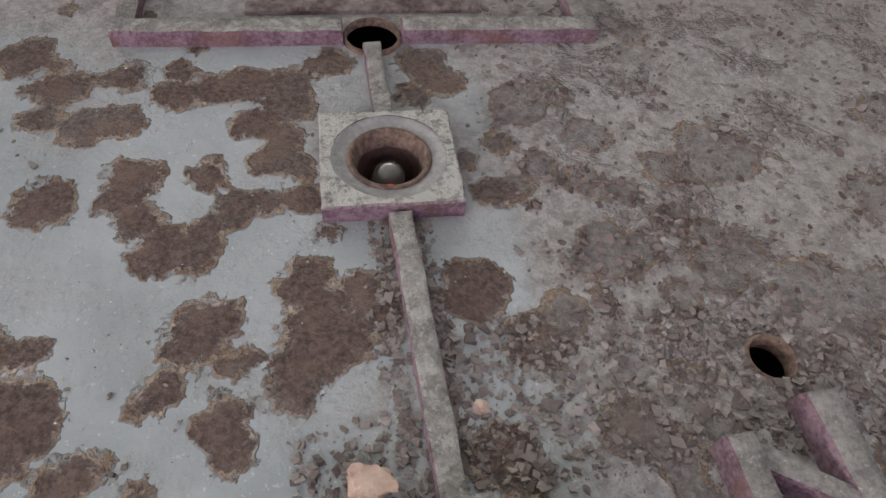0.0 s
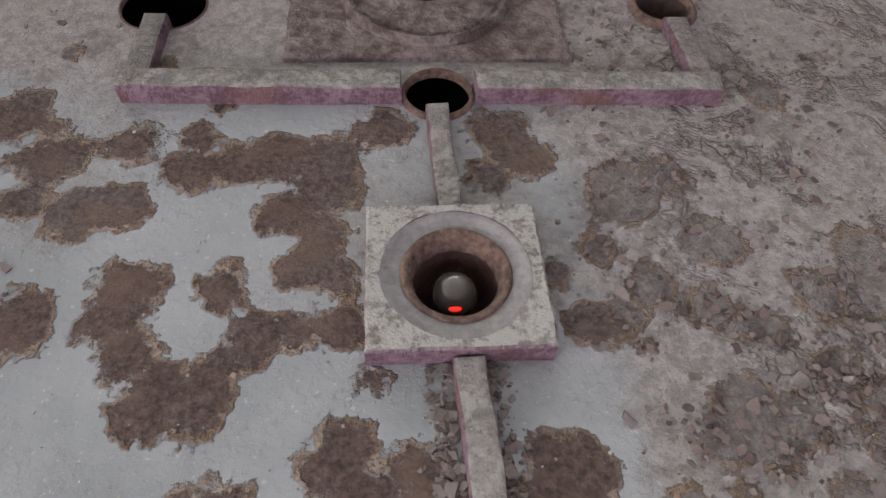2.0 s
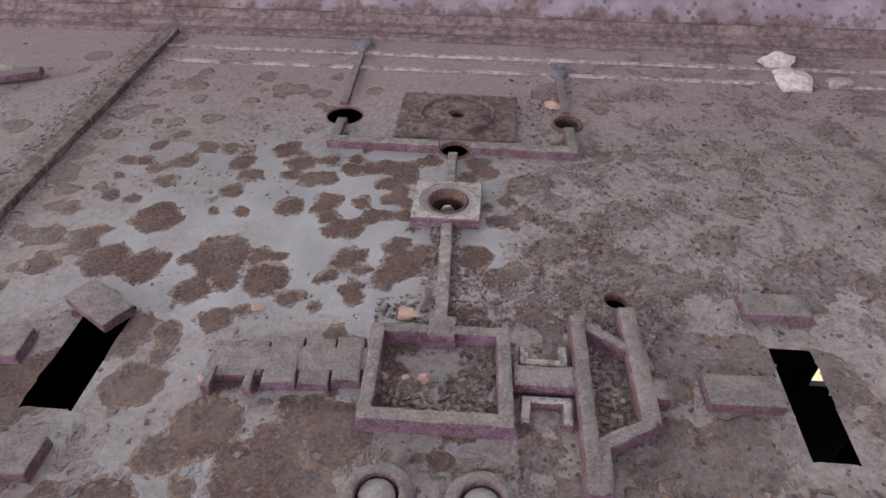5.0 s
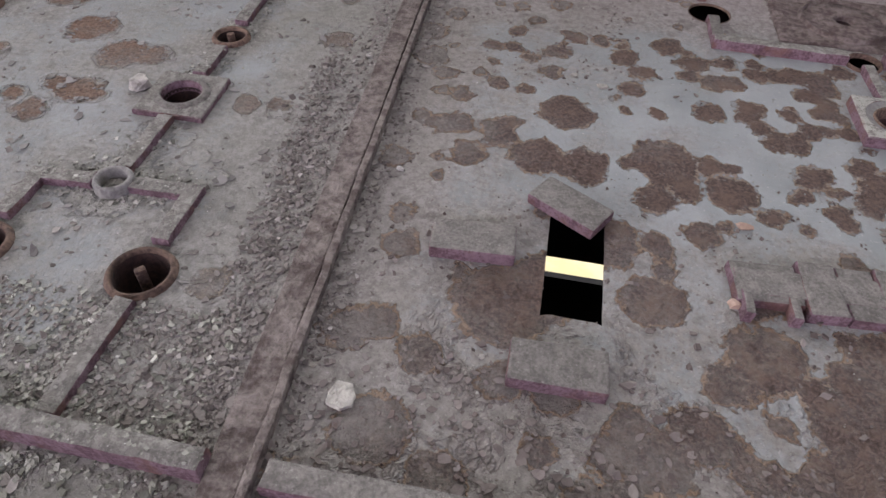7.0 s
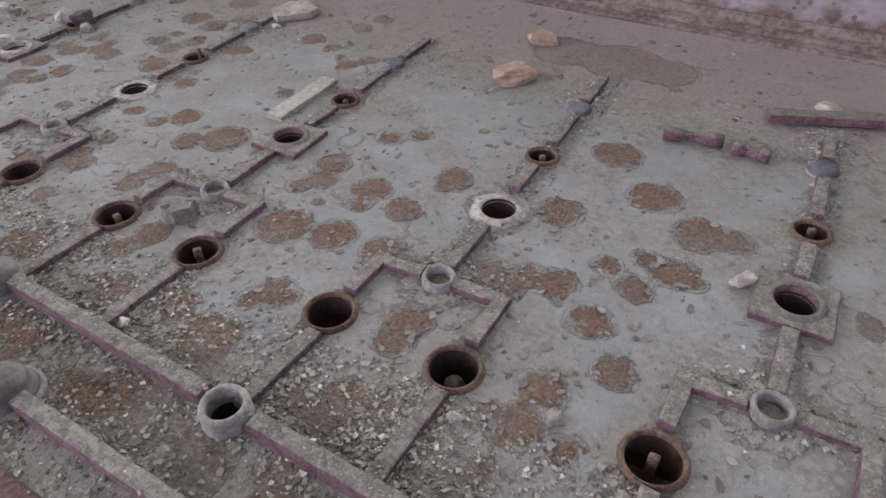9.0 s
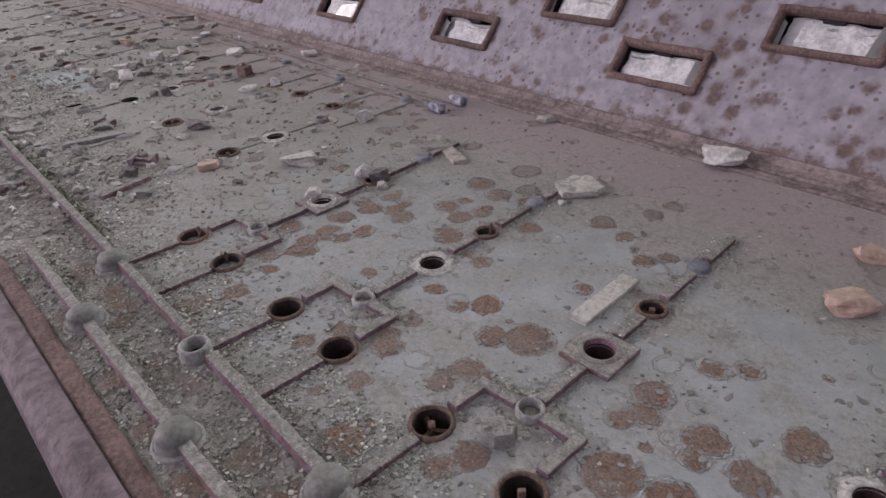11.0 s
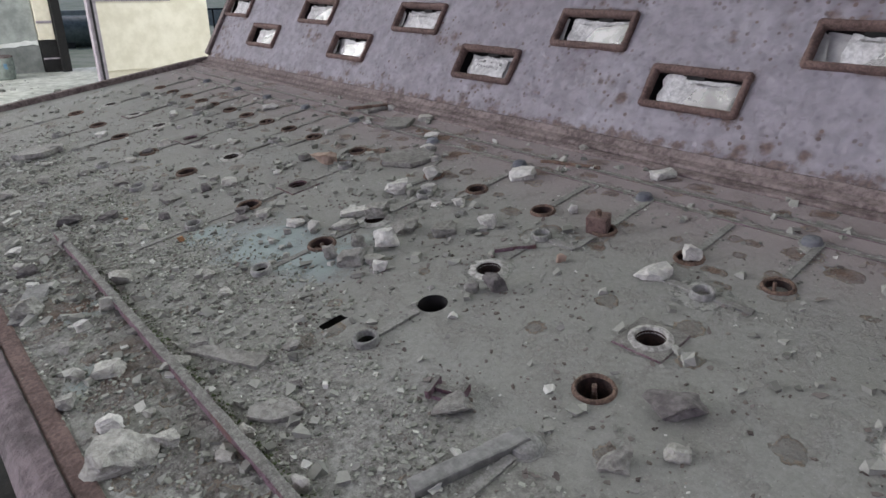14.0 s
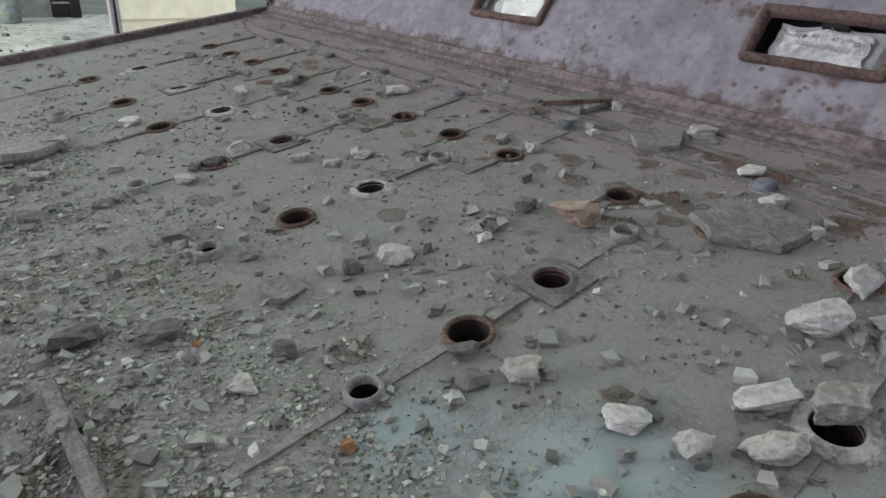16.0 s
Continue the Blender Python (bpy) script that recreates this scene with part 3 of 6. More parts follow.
    dust += 0.22 * right * spread(-py, 0.02, 0.07) * spread(-px, 0.03, 0.12)
    dust -= 0.2 * right * (1 - spread(abs(px + 0.03), 0.07, 0.16)) * (1 - spread(abs(py - 0.14), 0.05, 0.12))
    dust += 0.16 * (1 - right) * (1 - far)
    dust += 0.4 * right * spread(px, 0.045, 0.075) * spread(py, 0.06, 0.1)
    teal = np.zeros_like(px)
    for sx, sy, r in ((-1.78, 0.055, 0.055), (-1.71, 0.07, 0.05), (-1.69, -0.14, 0.05), (-1.80, -0.125, 0.05), (-1.86, 0.02, 0.03)):
        g = np.exp(-((px - sx) ** 2 + (py - sy) ** 2) / (r * r) * 1.3)
        dust -= 1.0 * g
        teal = np.maximum(teal, g)
    for hx, hy, r in HOLES:
        dust += 0.22 * np.exp(-((np.hypot(px - hx, py - hy) - r) / 0.012) ** 2)
    warm = spread(-px, 0.2, 0.36) * (1 - 0.6 * far)
    salt = np.zeros_like(px)
    mottle = 0.62 - 0.42 * far * spread(py, 0.0, 0.05)
    for hx, hy in [(x - 0.001, 0.09) for x in NEAR[1:]] + [(x - 0.002, 0.155) for x in FAR] + [(x, 0.016) for x in NEAR] + [(x - 0.003, 0.226) for x in FAR]:
        salt = np.maximum(salt, 0.95 * np.exp(-((np.hypot(px - hx, py - hy) - 0.0145) / 0.009) ** 2))
    for x in NEAR:
        salt = np.maximum(salt, 0.74 * np.exp(-((px - x) / 0.014) ** 2) * spread(py, 0.0, 0.02) * (1 - spread(py, 0.2, 0.24)))
        for xx in (x - 0.034, x + 0.038):
            salt = np.maximum(salt, 0.72 * np.exp(-((px - xx) / 0.014) ** 2) * (1 - spread(py, -0.02, 0.02)))
    for yy, b in ((-0.098, 0.5), (0.3555, 0.8), (0.386, 0.8)):
        gate = spread(-px, 0.26, 0.3) * (1 - far * 0.6) if yy < 0 else np.maximum(right, far)
        salt = np.maximum(salt, b * gate * np.exp(-((py - yy) / (0.014 if yy < 0 else 0.006)) ** 2))
    rng = np.random.default_rng(8)
    for _ in range(120):
        sx, sy, r = rng.uniform(-2.5, -1.13), rng.uniform(0.235, 0.415), rng.uniform(0.004, 0.012)
        g = np.hypot((px - sx) * 0.7, py - sy)
        rust = np.maximum(rust, np.where(g < r + 0.01, (r - g) / 0.0045 - 0.35, -9))
        dust -= 0.5 * np.exp(-(g / r) ** 2)
    for _ in range(60):
        sx, sy, r = rng.uniform(-1.15, -0.3), rng.choice((-0.119, -0.13, -0.158)), rng.uniform(0.006, 0.013)
        g = np.hypot((px - sx) * 0.7, py - sy)
        rust = np.maximum(rust, np.where(g < r + 0.01, (r - g) / 0.0045, -9))
        dust -= 0.35 * np.exp(-(g / r) ** 2)
    blister = np.full(px.shape, -9.0)
    rng = np.random.default_rng(21)
    rings = [(sx, sy, r + 0.0022) for text in RUST for sx, sy, r in spots(text) if sx < -0.3]
    rings += [(rng.uniform(-1.15, -0.3), rng.uniform(-0.13, 0.38), rng.uniform(0.004, 0.011)) for _ in range(110)]
    for sx, sy, r in rings:
        m = (abs(px - sx) < r + 0.01) & (abs(py - sy) < r + 0.01)
        blister[m] = np.maximum(blister[m], (r - np.hypot(px[m] - sx, (py[m] - sy) * 1.1)) / 0.0011)
    z = np.array([noise.noise(Vector((a * 9, b * 9, 3.0))) for a, b in zip(px[::1], py[::1])]) * 0.0004 if len(px) < 400000 else np.zeros_like(px)
    # the crust stands up in lumps
    thick = spread(rust, 0.1, 1.2)
    for k in np.nonzero(thick > 0.02)[0]:
        q = Vector((px[k] * 170, py[k] * 170, 1.0))
        z[k] += 0.0011 * thick[k] * max(0.0, 0.35 + 1.3 * noise.noise(q) + 0.6 * noise.noise(q * 2.1))
    co = np.stack([px, py, z], -1)
    used = np.full(nx * ny, -1)
    used[kept] = np.arange(kept.sum())
    me = bpy.data.meshes.new("top_panel")
    me.from_pydata(co[kept].tolist(), [], used[quads[keep]].tolist())
    for name, values in (("rust", rust), ("dust", dust), ("warm", warm), ("teal", teal), ("salt", salt), ("mottle", mottle), ("blister", blister), ("crumb", np.clip(1.1 * crumbly * spread(px, 0.05, 0.1) * spread(py, 0.03, 0.09) + 0.7 * right * spread(-py, -0.03, 0.05) + 0.5 * (1 - right) * spread(-py, 0.03, 0.08) + 0.3 * far, 0, 1)), ("calm", 0.62 * far * spread(py, -0.03, 0.05) + 0.3 * (1 - far) * (1 - right)), ("pink", np.clip(spread(py, 0.22, 0.38) + 0.22 * right, 0, 1))):
        me.attributes.new(name, "FLOAT", "POINT").data.foreach_set("value", values[kept].astype(np.float32))
    me.materials.append(M_DESK)
    me.shade_smooth()
    ob = new("top_panel", me)
    ob.parent = desk
    ob["label"] = "grey painted steel sheet with rust patches and dust"
    return ob


top_panel()


def run(profile, x0, x1, name, mat, label="", step=0.03, wob=0.0006):
    """A strip of constant section (y, z pairs) along x."""
    bm = bmesh.new()
    n = max(2, int((x1 - x0) / step))
    rows = []
    for i in range(n + 1):
        x = x0 + (x1 - x0) * i / n
        k = Vector((0, wob * noise.noise(Vector((x * 14, 1, 0))), wob * noise.noise(Vector((x * 14, 5, 0)))))
        rows.append([bm.verts.new(Vector((x, y, z)) + k) for y, z in profile])
    m = len(profile)
    for a, b in zip(rows, rows[1:]):
        for j in range(m):
            bm.faces.new((a[j], a[(j + 1) % m], b[(j + 1) % m], b[j]))
    bm.faces.new(rows[0]), bm.faces.new(rows[-1])
    bmesh.ops.recalc_face_normals(bm, faces=bm.faces)
    return part(name, bm, mat, desk, label)


# front lip, rolled over and down
run([(-0.186, 0.003), (-0.186, -0.006), (-0.192, -0.006), (-0.203, -0.02), (-0.203, -0.045), (-0.21, -0.045), (-0.213, -0.02), (-0.211, -0.006), (-0.205, 0.001), (-0.196, 0.004)], X0, X1, "front_lip", M_LIP, "mauve-brown painted rolled steel lip")
run([(-0.185, 0.0), (-0.171, 0.0), (-0.171, 0.0012), (-0.173, 0.002), (-0.183, 0.002), (-0.185, 0.0012)], X0, X1, "edge_strip", M_FRAME, "rust-brown flat strip behind the lip", wob=0.0012)
# angle iron at the back, in two steps, with a groove between
run([(0.418, 0.0), (0.432, 0.0), (0.432, 0.0015), (0.4305, 0.003), (0.4195, 0.003), (0.418, 0.0015)], X0, X1, "angle_iron", M_RUSTBAND, "rusty flat steel strip")
run([(0.436, -0.02), (0.458, -0.02), (0.458, 0.0125), (0.4545, 0.0125), (0.449, 0.006), (0.438, 0.0045), (0.436, 0.002)], X0, X1, "angle_iron", M_RUSTBAND, "rusty angle iron along the foot of the upright panel")
# end edge and the seam strip between the two banks
bm = slab(bmesh.new(), X0 - 0.012, X0 + 0.002, YF, 0.455, -0.05, 0.012, 0.003)
part("end_edge", worn(bm, 0.0008, 30), M_RUSTBAND, desk, "rusty steel edge")


def seam_strip(x_front, x_back, w, h, name):
    ob = bar(x_front, -0.15, x_back, 0.418, w, h, M_SEAM, name)
    return ob


seam_strip(-0.2560, -0.2775, 0.0130, 0.0028, "seam_strip")
seam_strip(-0.2475, -0.2665, 0.0035, 0.0055, "seam_ridge")["label"] = "rusty raised ridge"

# cabinet under the top: front, ends, back with a slit, its inner shade painted near-black
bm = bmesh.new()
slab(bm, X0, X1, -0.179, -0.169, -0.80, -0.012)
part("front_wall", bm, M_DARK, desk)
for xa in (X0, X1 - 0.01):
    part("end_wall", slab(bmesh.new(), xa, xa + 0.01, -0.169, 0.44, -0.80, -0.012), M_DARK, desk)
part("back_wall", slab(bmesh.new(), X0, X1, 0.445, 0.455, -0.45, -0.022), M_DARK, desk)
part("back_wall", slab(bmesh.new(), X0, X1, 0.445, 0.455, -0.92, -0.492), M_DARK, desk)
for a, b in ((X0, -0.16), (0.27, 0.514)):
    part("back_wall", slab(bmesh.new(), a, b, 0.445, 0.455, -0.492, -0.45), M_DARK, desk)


# upright panel with windows
PA = radians(50)
PY, PZ = 0.4615, 0.018
LEAN = Matrix.Translation((0, PY, PZ)) @ Matrix.Rotation(PA, 4, "X")       # panel coordinates: x along, v up the slope, n out of it
PV = 0.228
ROW_LOW = (-2.600, -2.262, -1.905, -1.575, -1.250, -0.920, -0.590, -0.260, 0.07, 0.40)
ROW_HIGH = (-2.770, -2.418, -2.098, -1.742, -1.415, -1.062, -0.755, -0.425, -0.095, 0.235)
WIN = [(x, 0.0625) for x in ROW_LOW] + [(x, 0.127) for x in ROW_HIGH]
WW, WH = 0.112, 0.046


def upright_panel():
    cuts_x = sorted({X0, X1} | {round(x + s * WW / 2, 4) for x, _ in WIN for s in (-1, 1)})
    cuts_x = [c for c in cuts_x if X0 <= c <= X1]
    fine = [cuts_x[0]]
    for a, b in zip(cuts_x, cuts_x[1:]):
        k = max(1, int((b - a) / 0.007))
        fine += [a + (b - a) * (j + 1) / k for j in range(k)]
    stops = [-0.0115, 0.0625 - WH / 2, 0.0625 + WH / 2, 0.127 - WH / 2, 0.127 + WH / 2, PV]
    cuts_v = [a + (b - a) * j / 7 for a, b in zip(stops, stops[1:]) for j in range(7)] + [PV]
    bm = bmesh.new()
    grid = [[bm.verts.new((x, v, 0.0009 * noise.noise(Vector((x * 12, v * 12, 7))))) for v in cuts_v] for x in fine]
    for i in range(len(fine) - 1):
        for j in range(len(cuts_v) - 1):
            mx, mv = (fine[i] + fine[i + 1]) / 2, (cuts_v[j] + cuts_v[j + 1]) / 2
            if any(abs(mx - x) < WW / 2 and abs(mv - v) < WH / 2 for x, v in WIN):
                continue
            bm.faces.new((grid[i][j], grid[i + 1][j], grid[i + 1][j + 1], grid[i][j + 1]))
    bmesh.ops.solidify(bm, geom=bm.faces[:], thickness=0.003)
    stain = []
    for q in bm.verts:
        gaps = [math.hypot(max(0.0, abs(q.co.x - x) - WW / 2), max(0.0, abs(q.co.y - v) - WH / 2)) for x, v in WIN]
        stain.append(math.exp(-min(gaps) / 0.011) + 0.9 * math.exp(-max(0.0, q.co.y) / 0.008))
    ob = part("upright_panel", bm, M_PANEL, desk, "lilac-grey painted steel panel with rust spots", True)
    ob.data.attributes.new("frame_rust", "FLOAT", "POINT").data.foreach_set("value", stain)
    ob.matrix_basis = LEAN
    return ob


upright_panel()
bm = slab(bmesh.new(), X0 - 0.006, X1, 0.182, 0.2, -0.012, 0.010, 0.002)
part("top_rail", worn(bm, 0.0006, 40), M_RUSTBAND, desk, "rusty steel rail").matrix_basis = LEAN
bm = slab(bmesh.new(), X0 - 0.010, X0 + 0.006, -0.004, PV, -0.05, 0.008, 0.002)
part("panel_end_frame", worn(bm, 0.0006, 40), M_RUSTBAND, desk, "rusty steel end frame").matrix_basis = LEAN
# casing behind the upright panel, its back near-black for the shade inside
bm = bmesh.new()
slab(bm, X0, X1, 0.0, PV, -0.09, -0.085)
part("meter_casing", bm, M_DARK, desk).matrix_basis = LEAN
part("meter_casing", slab(bmesh.new(), X0, X1, PV - 0.004, PV, -0.085, -0.003), M_RUSTBAND, desk).matrix_basis = LEAN


def meter_window(x, v, seed):
    rng = random.Random(seed)
    t = tagged(new("meter_window"), "rusted frame round a broken meter with crumpled pale scale", "meter window", "meter windows in the upright panel")
    t.matrix_world = D @ LEAN @ Matrix.Translation((x, v, 0))
    bw = 0.0085
    W, H = WW / 2 + 0.004, WH / 2 + 0.004
    bm = bmesh.new()
    rows = []
    for inset, z in ((0.0, -0.003), (0.0, 0.0035), (0.0016, 0.0058), (0.0045, 0.0066), (bw - 0.0016, 0.0056), (bw, 0.003), (bw, -0.004)):
        a, b, c, row = W - inset, H - inset, max(0.0012, 0.0042 - inset), []
        for sx, sy, start in ((1, 1, 0), (-1, 1, 90), (-1, -1, 180), (1, -1, 270)):
            arc = [(sx * (a - c) + c * math.cos(radians(start + q)), sy * (b - c) + c * math.sin(radians(start + q))) for q in (0, 30, 60, 90)]
            nxt = {0: (-(a - c), b), 90: (-a, -(b - c)), 180: (a - c, -b), 270: (a, b - c)}[start]
            row += arc + [(arc[-1][0] + (nxt[0] - arc[-1][0]) * f / 8, arc[-1][1] + (nxt[1] - arc[-1][1]) * f / 8) for f in range(1, 8)]
        rows.append([bm.verts.new((px, py, z)) for px, py in row])
    m = len(rows[0])
    for ra, rb in zip(rows, rows[1:]):
        for k in range(m):
            bm.faces.new((ra[k], ra[(k + 1) % m], rb[(k + 1) % m], rb[k]))
    bmesh.ops.recalc_face_normals(bm, faces=bm.faces)
    for q in bm.verts:
        q.co += 0.0009 * noise.noise_vector(q.co * 90 + Vector((seed * 2.1, 0, 0))) + 0.0004 * noise.noise_vector(q.co * 300 + Vector((0, seed, 0)))
    part("frame", bm, M_FRAME, t, "thick rusted steel frame with rounded corners", True)
    # meter box behind, its inner shade painted near-black
    bm = bmesh.new()
    iw, ih = WW / 2 - 0.001, WH / 2 - 0.001
    slab(bm, -iw, iw, -ih - 0.002, -ih, -0.03, -0.004)
    slab(bm, -iw, iw, ih, ih + 0.002, -0.03, -0.004)
    slab(bm, -iw - 0.002, -iw, -ih, ih, -0.03, -0.004)
    slab(bm, iw, iw + 0.002, -ih, ih, -0.03, -0.004)
    slab(bm, -iw, iw, -ih, ih, -0.032, -0.03)
    part("meter_box", bm, M_DARK, t)
    # grey card that fills most of the opening, its top edge broken
    def sheet(name, x0, x1, y0, y1, z, dents, mat, label, ragged):
        bm = bmesh.new()
        bmesh.ops.create_grid(bm, x_segments=34, y_segments=14, size=0.5)
        for q in bm.verts:
            u, w = q.co.x + 0.5, q.co.y + 0.5
            crease = dents * (noise.noise(Vector((u * 4 + seed, w * 2.5, 0))) + 0.6 * abs(noise.noise(Vector((u * 10, w * 7, seed)))))
            rag = ragged * (0.5 + noise.noise(Vector((u * 3.1, seed * 2.3, 1)))) * (w > 0.8) * (y1 - y0)
            side = ragged * 0.35 * noise.noise(Vector((w * 4, seed * 1.3, 5))) * (abs(u - 0.5) > 0.45) * (x1 - x0)
            q.co = Vector((x0 + (x1 - x0) * u + side, y0 + (y1 - y0) * w - max(0, rag), z + crease))
        part(name, bm, mat, t, label, True)

    sheet("dial_card", -iw * rng.uniform(0.7, 0.95), iw * rng.uniform(0.85, 0.97), -ih, ih * rng.uniform(0.84, 0.97), -0.0095, 0.0012, M_CARD, "grey dial card", 0.1)
    # no part here: a near-black slab paints the shaded opening above the card
    nx = iw * rng.uniform(-0.15, 0.2)
    part("dark_gap", slab(bmesh.new(), nx - 0.011, nx + 0.011, ih - 0.007, ih, -0.009, -0.0035, 0.0006), M_DARK, t, "near-black slab painting the shaded opening at the window's top")
    a = rng.uniform(-0.82, -0.5)
    sheet("scale_sheet", iw * a, iw * rng.uniform(0.62, 0.94), -ih * 0.97, ih * rng.uniform(0.66, 0.9), -0.0062, 0.0014, M_FOIL, "crumpled pale scale sheet", 0.14)
    for side in (-1, 1):
        if rng.random() < 0.7:
            bm = bmesh.new()
            k = rng.uniform(0.009, 0.017)
            vs = [bm.verts.new((side * (iw - c), d, -0.0035 + 0.001 * c / k)) for c, d in ((0, -ih * 0.9), (k, -ih * rng.uniform(0.6, 0.8)), (k * rng.uniform(0.5, 1.1), ih * rng.uniform(0.3, 0.8)), (0, ih * rng.uniform(0.6, 0.95)))]
            bm.faces.new(vs)
            bmesh.ops.solidify(bm, geom=bm.faces[:], thickness=0.0008)
            part("card_shard", bm, M_CARD, t)
    words = {3: (("A", 0.002, 0.0105, 0.007), ("20", -0.022, 0.0045, 0.0055), ("30", -0.008, 0.004, 0.0055), ("40", 0.008, 0.003, 0.0055), ("50", 0.026, 0.001, 0.006))}
    for text, tx, ty, size in words.get(seed, ()):
        cu = bpy.data.curves.new("scale_figure", "FONT")
        cu.body, cu.size, cu.align_x, cu.extrude = text, size, "CENTER", 0.0001
        ob = new("scale_figure", cu)
        cu.materials.append(M_INK)
        ob.parent, ob.matrix_basis = t, pose(tx, ty, -0.0030)
    if seed == 3:
        bm = bmesh.new()
        for k in range(22):
            slab(bm, -0.02 + 0.002 * k, -0.0196 + 0.002 * k, -0.0035 - 0.0001 * k, 0.0008 - 0.0001 * k, -0.0033, -0.0031)
        part("scale_ticks", bm, M_INK, t, "fine tick marks")
    if rng.random() < 0.5:
        bm = bmesh.new()
        a = rng.uniform(-0.3, 0.3)
        vs = [bm.verts.new(p) for p in ((-iw * 0.2, -ih, -0.001), (iw, -ih, -0.001), (iw, ih * 0.6, -0.001), (iw * a, ih * 0.1, -0.001))]
        bm.faces.new(vs)
        bmesh.ops.solidify(bm, geom=bm.faces[:], thickness=0.0012)
        ob = part("glass_shard", bm, M_GLASS, t)
        ob.visible_shadow = False
    return t


for i, (x, v) in enumerate(WIN):
    meter_window(x, v, i + 1)


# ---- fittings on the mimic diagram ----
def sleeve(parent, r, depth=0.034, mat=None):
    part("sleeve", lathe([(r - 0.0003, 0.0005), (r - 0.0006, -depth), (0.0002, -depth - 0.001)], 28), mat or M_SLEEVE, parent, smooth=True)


def bulb(parent, r=0.0052, z=-0.012, mat=None):
    prof = [(0.0002, z + r)] + [(r * math.sin(a), z + r * math.cos(a)) for a in np.linspace(0.25, 2.3, 9)] + [(r * 0.7, z - 0.016)]
    part("bulb", lathe(prof, 20), mat or M_STEEL, parent, "small dull lamp bulb", True)


def big_socket(x, y, r, kind, seed):
    t = thing("lamp_socket", "open rusted round lamp socket in the desk top", "lamp socket", x, y, 0, seed * 47 % 360, "lamp sockets")
    h = 0.0026
    k = r - 0.0009
    if kind == 5:      # nothing left but the hole, its shade painted as a near-black tube
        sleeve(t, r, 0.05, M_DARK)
        return t
    part("bezel", lathe([(k - 0.0003, -0.003), (k, h * 0.6), (k + 0.0006, h), (k + 0.0017, h), (k + 0.0027, h * 0.45), (k + 0.0033, -0.0008)], 36, wob=0.035, seed=seed), M_RING, t, "rusted raised rim", True)
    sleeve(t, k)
    if kind == 1:      # bulb
        bulb(t)
    elif kind == 2:    # upright contact blade with a cross piece
        part("contact_blade", worn(slab(bmesh.new(), -0.0022, 0.0022, -0.0016, 0.0016, -0.034, 0.0035, 0.0008), 0.0003, 200), M_RING, t, "rusty contact blade")
        part("cross_piece", worn(slab(bmesh.new(), -r * 0.93, r * 0.93, -0.0022, 0.0022, -0.02, -0.012, 0.0008), 0.0004, 160), M_SLEEVE, t)
    elif kind == 3:    # clogged with dirt, a bent wire standing out
        part("dirt_plug", worn(lathe([(0.0002, -0.004), (r * 0.5, -0.0035), (r * 0.95, -0.0055)], 22), 0.001, 240), M_BAR, t, "dirt filling the socket")
        part("wire", worn(slab(bmesh.new(), -0.0012, 0.0012, r * 0.5, r * 0.5 + 0.0024, -0.006, 0.0075, 0.0006), 0.0004, 300), M_RING, t, "bent rusty wire")
    elif kind == 4:    # spoked ceramic holder
        for a in range(3):
            ob = part("holder_spoke", slab(bmesh.new(), -0.0017, 0.0017, 0.001, r * 0.96, -0.012, -0.005, 0.0006), M_RING, t)
            ob.matrix_basis = pose(0, 0, 0, 0, 0, a * 120)
        part("holder_stem", lathe([(0.0002, 0.0015), (0.0022, 0.001), (0.0026, -0.03)], 14), M_RING, t, smooth=True)
    return t


def white_socket(x, y, r, seed, square=True, bulb_in=False):
    t = thing("lamp_socket", "round lamp socket crusted white on a dusty square plate", "lamp socket", x, y, 0, 1.0, "plated lamp sockets")
    w = 0.0195
    near = seed < 10
    up = (0.0036 if near else 0.0017) if square else 0.0
    if square:
        bm = square_ring(r + 0.0002, -w, w, -w, w, up - 0.0001)
        part("square_plate", worn(bm, 0.0005, 130), M_BUS if near else M_BAR, t, "dusty square plate")
    part("crust_collar", lathe([(r - 0.0004, -0.002), (r, up + 0.0008), (r + 0.0008, up + 0.0014), (r + 0.0019, up + 0.0013), (r + 0.0032, up + 0.0007), (r + 0.0055, up * 0.6 + 0.0004), (r + 0.0064, up * 0.3)], 40, wob=0.08, seed=seed), M_BAR if seed in (0, 2, 64, 66) else M_SALT, t, "salt and dust crust round the hole", True)
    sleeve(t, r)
    if bulb_in:
        bulb(t, 0.0046, -0.016)
    return t


def small_ring(x, y, r, seed, white=True, dark=False):
    t = thing("indicator_ring", "small round indicator ring filled with grit", "indicator ring", x, y, 0, seed * 31 % 360, "indicator rings")
    part("ring", lathe([(r - 0.0002, -0.001), (r, 0.0048), (r + 0.0008, 0.0058), (r + 0.0019, 0.0055), (r + 0.0026, 0.004), (r + 0.0028, -0.0008)], 32, wob=0.03, seed=seed), M_GREYRING, t, smooth=True)
    # an open ring gets a near-black sleeve for the shade down it
    if dark:
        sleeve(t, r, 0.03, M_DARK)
    else:
        part("dirt_plug", worn(lathe([(0.0002, 0.0008), (r * 0.5, 0.0012), (r * 0.98, -0.0005)], 20), 0.0008, 330), M_BAR, t, "grit filling the ring")
    return t


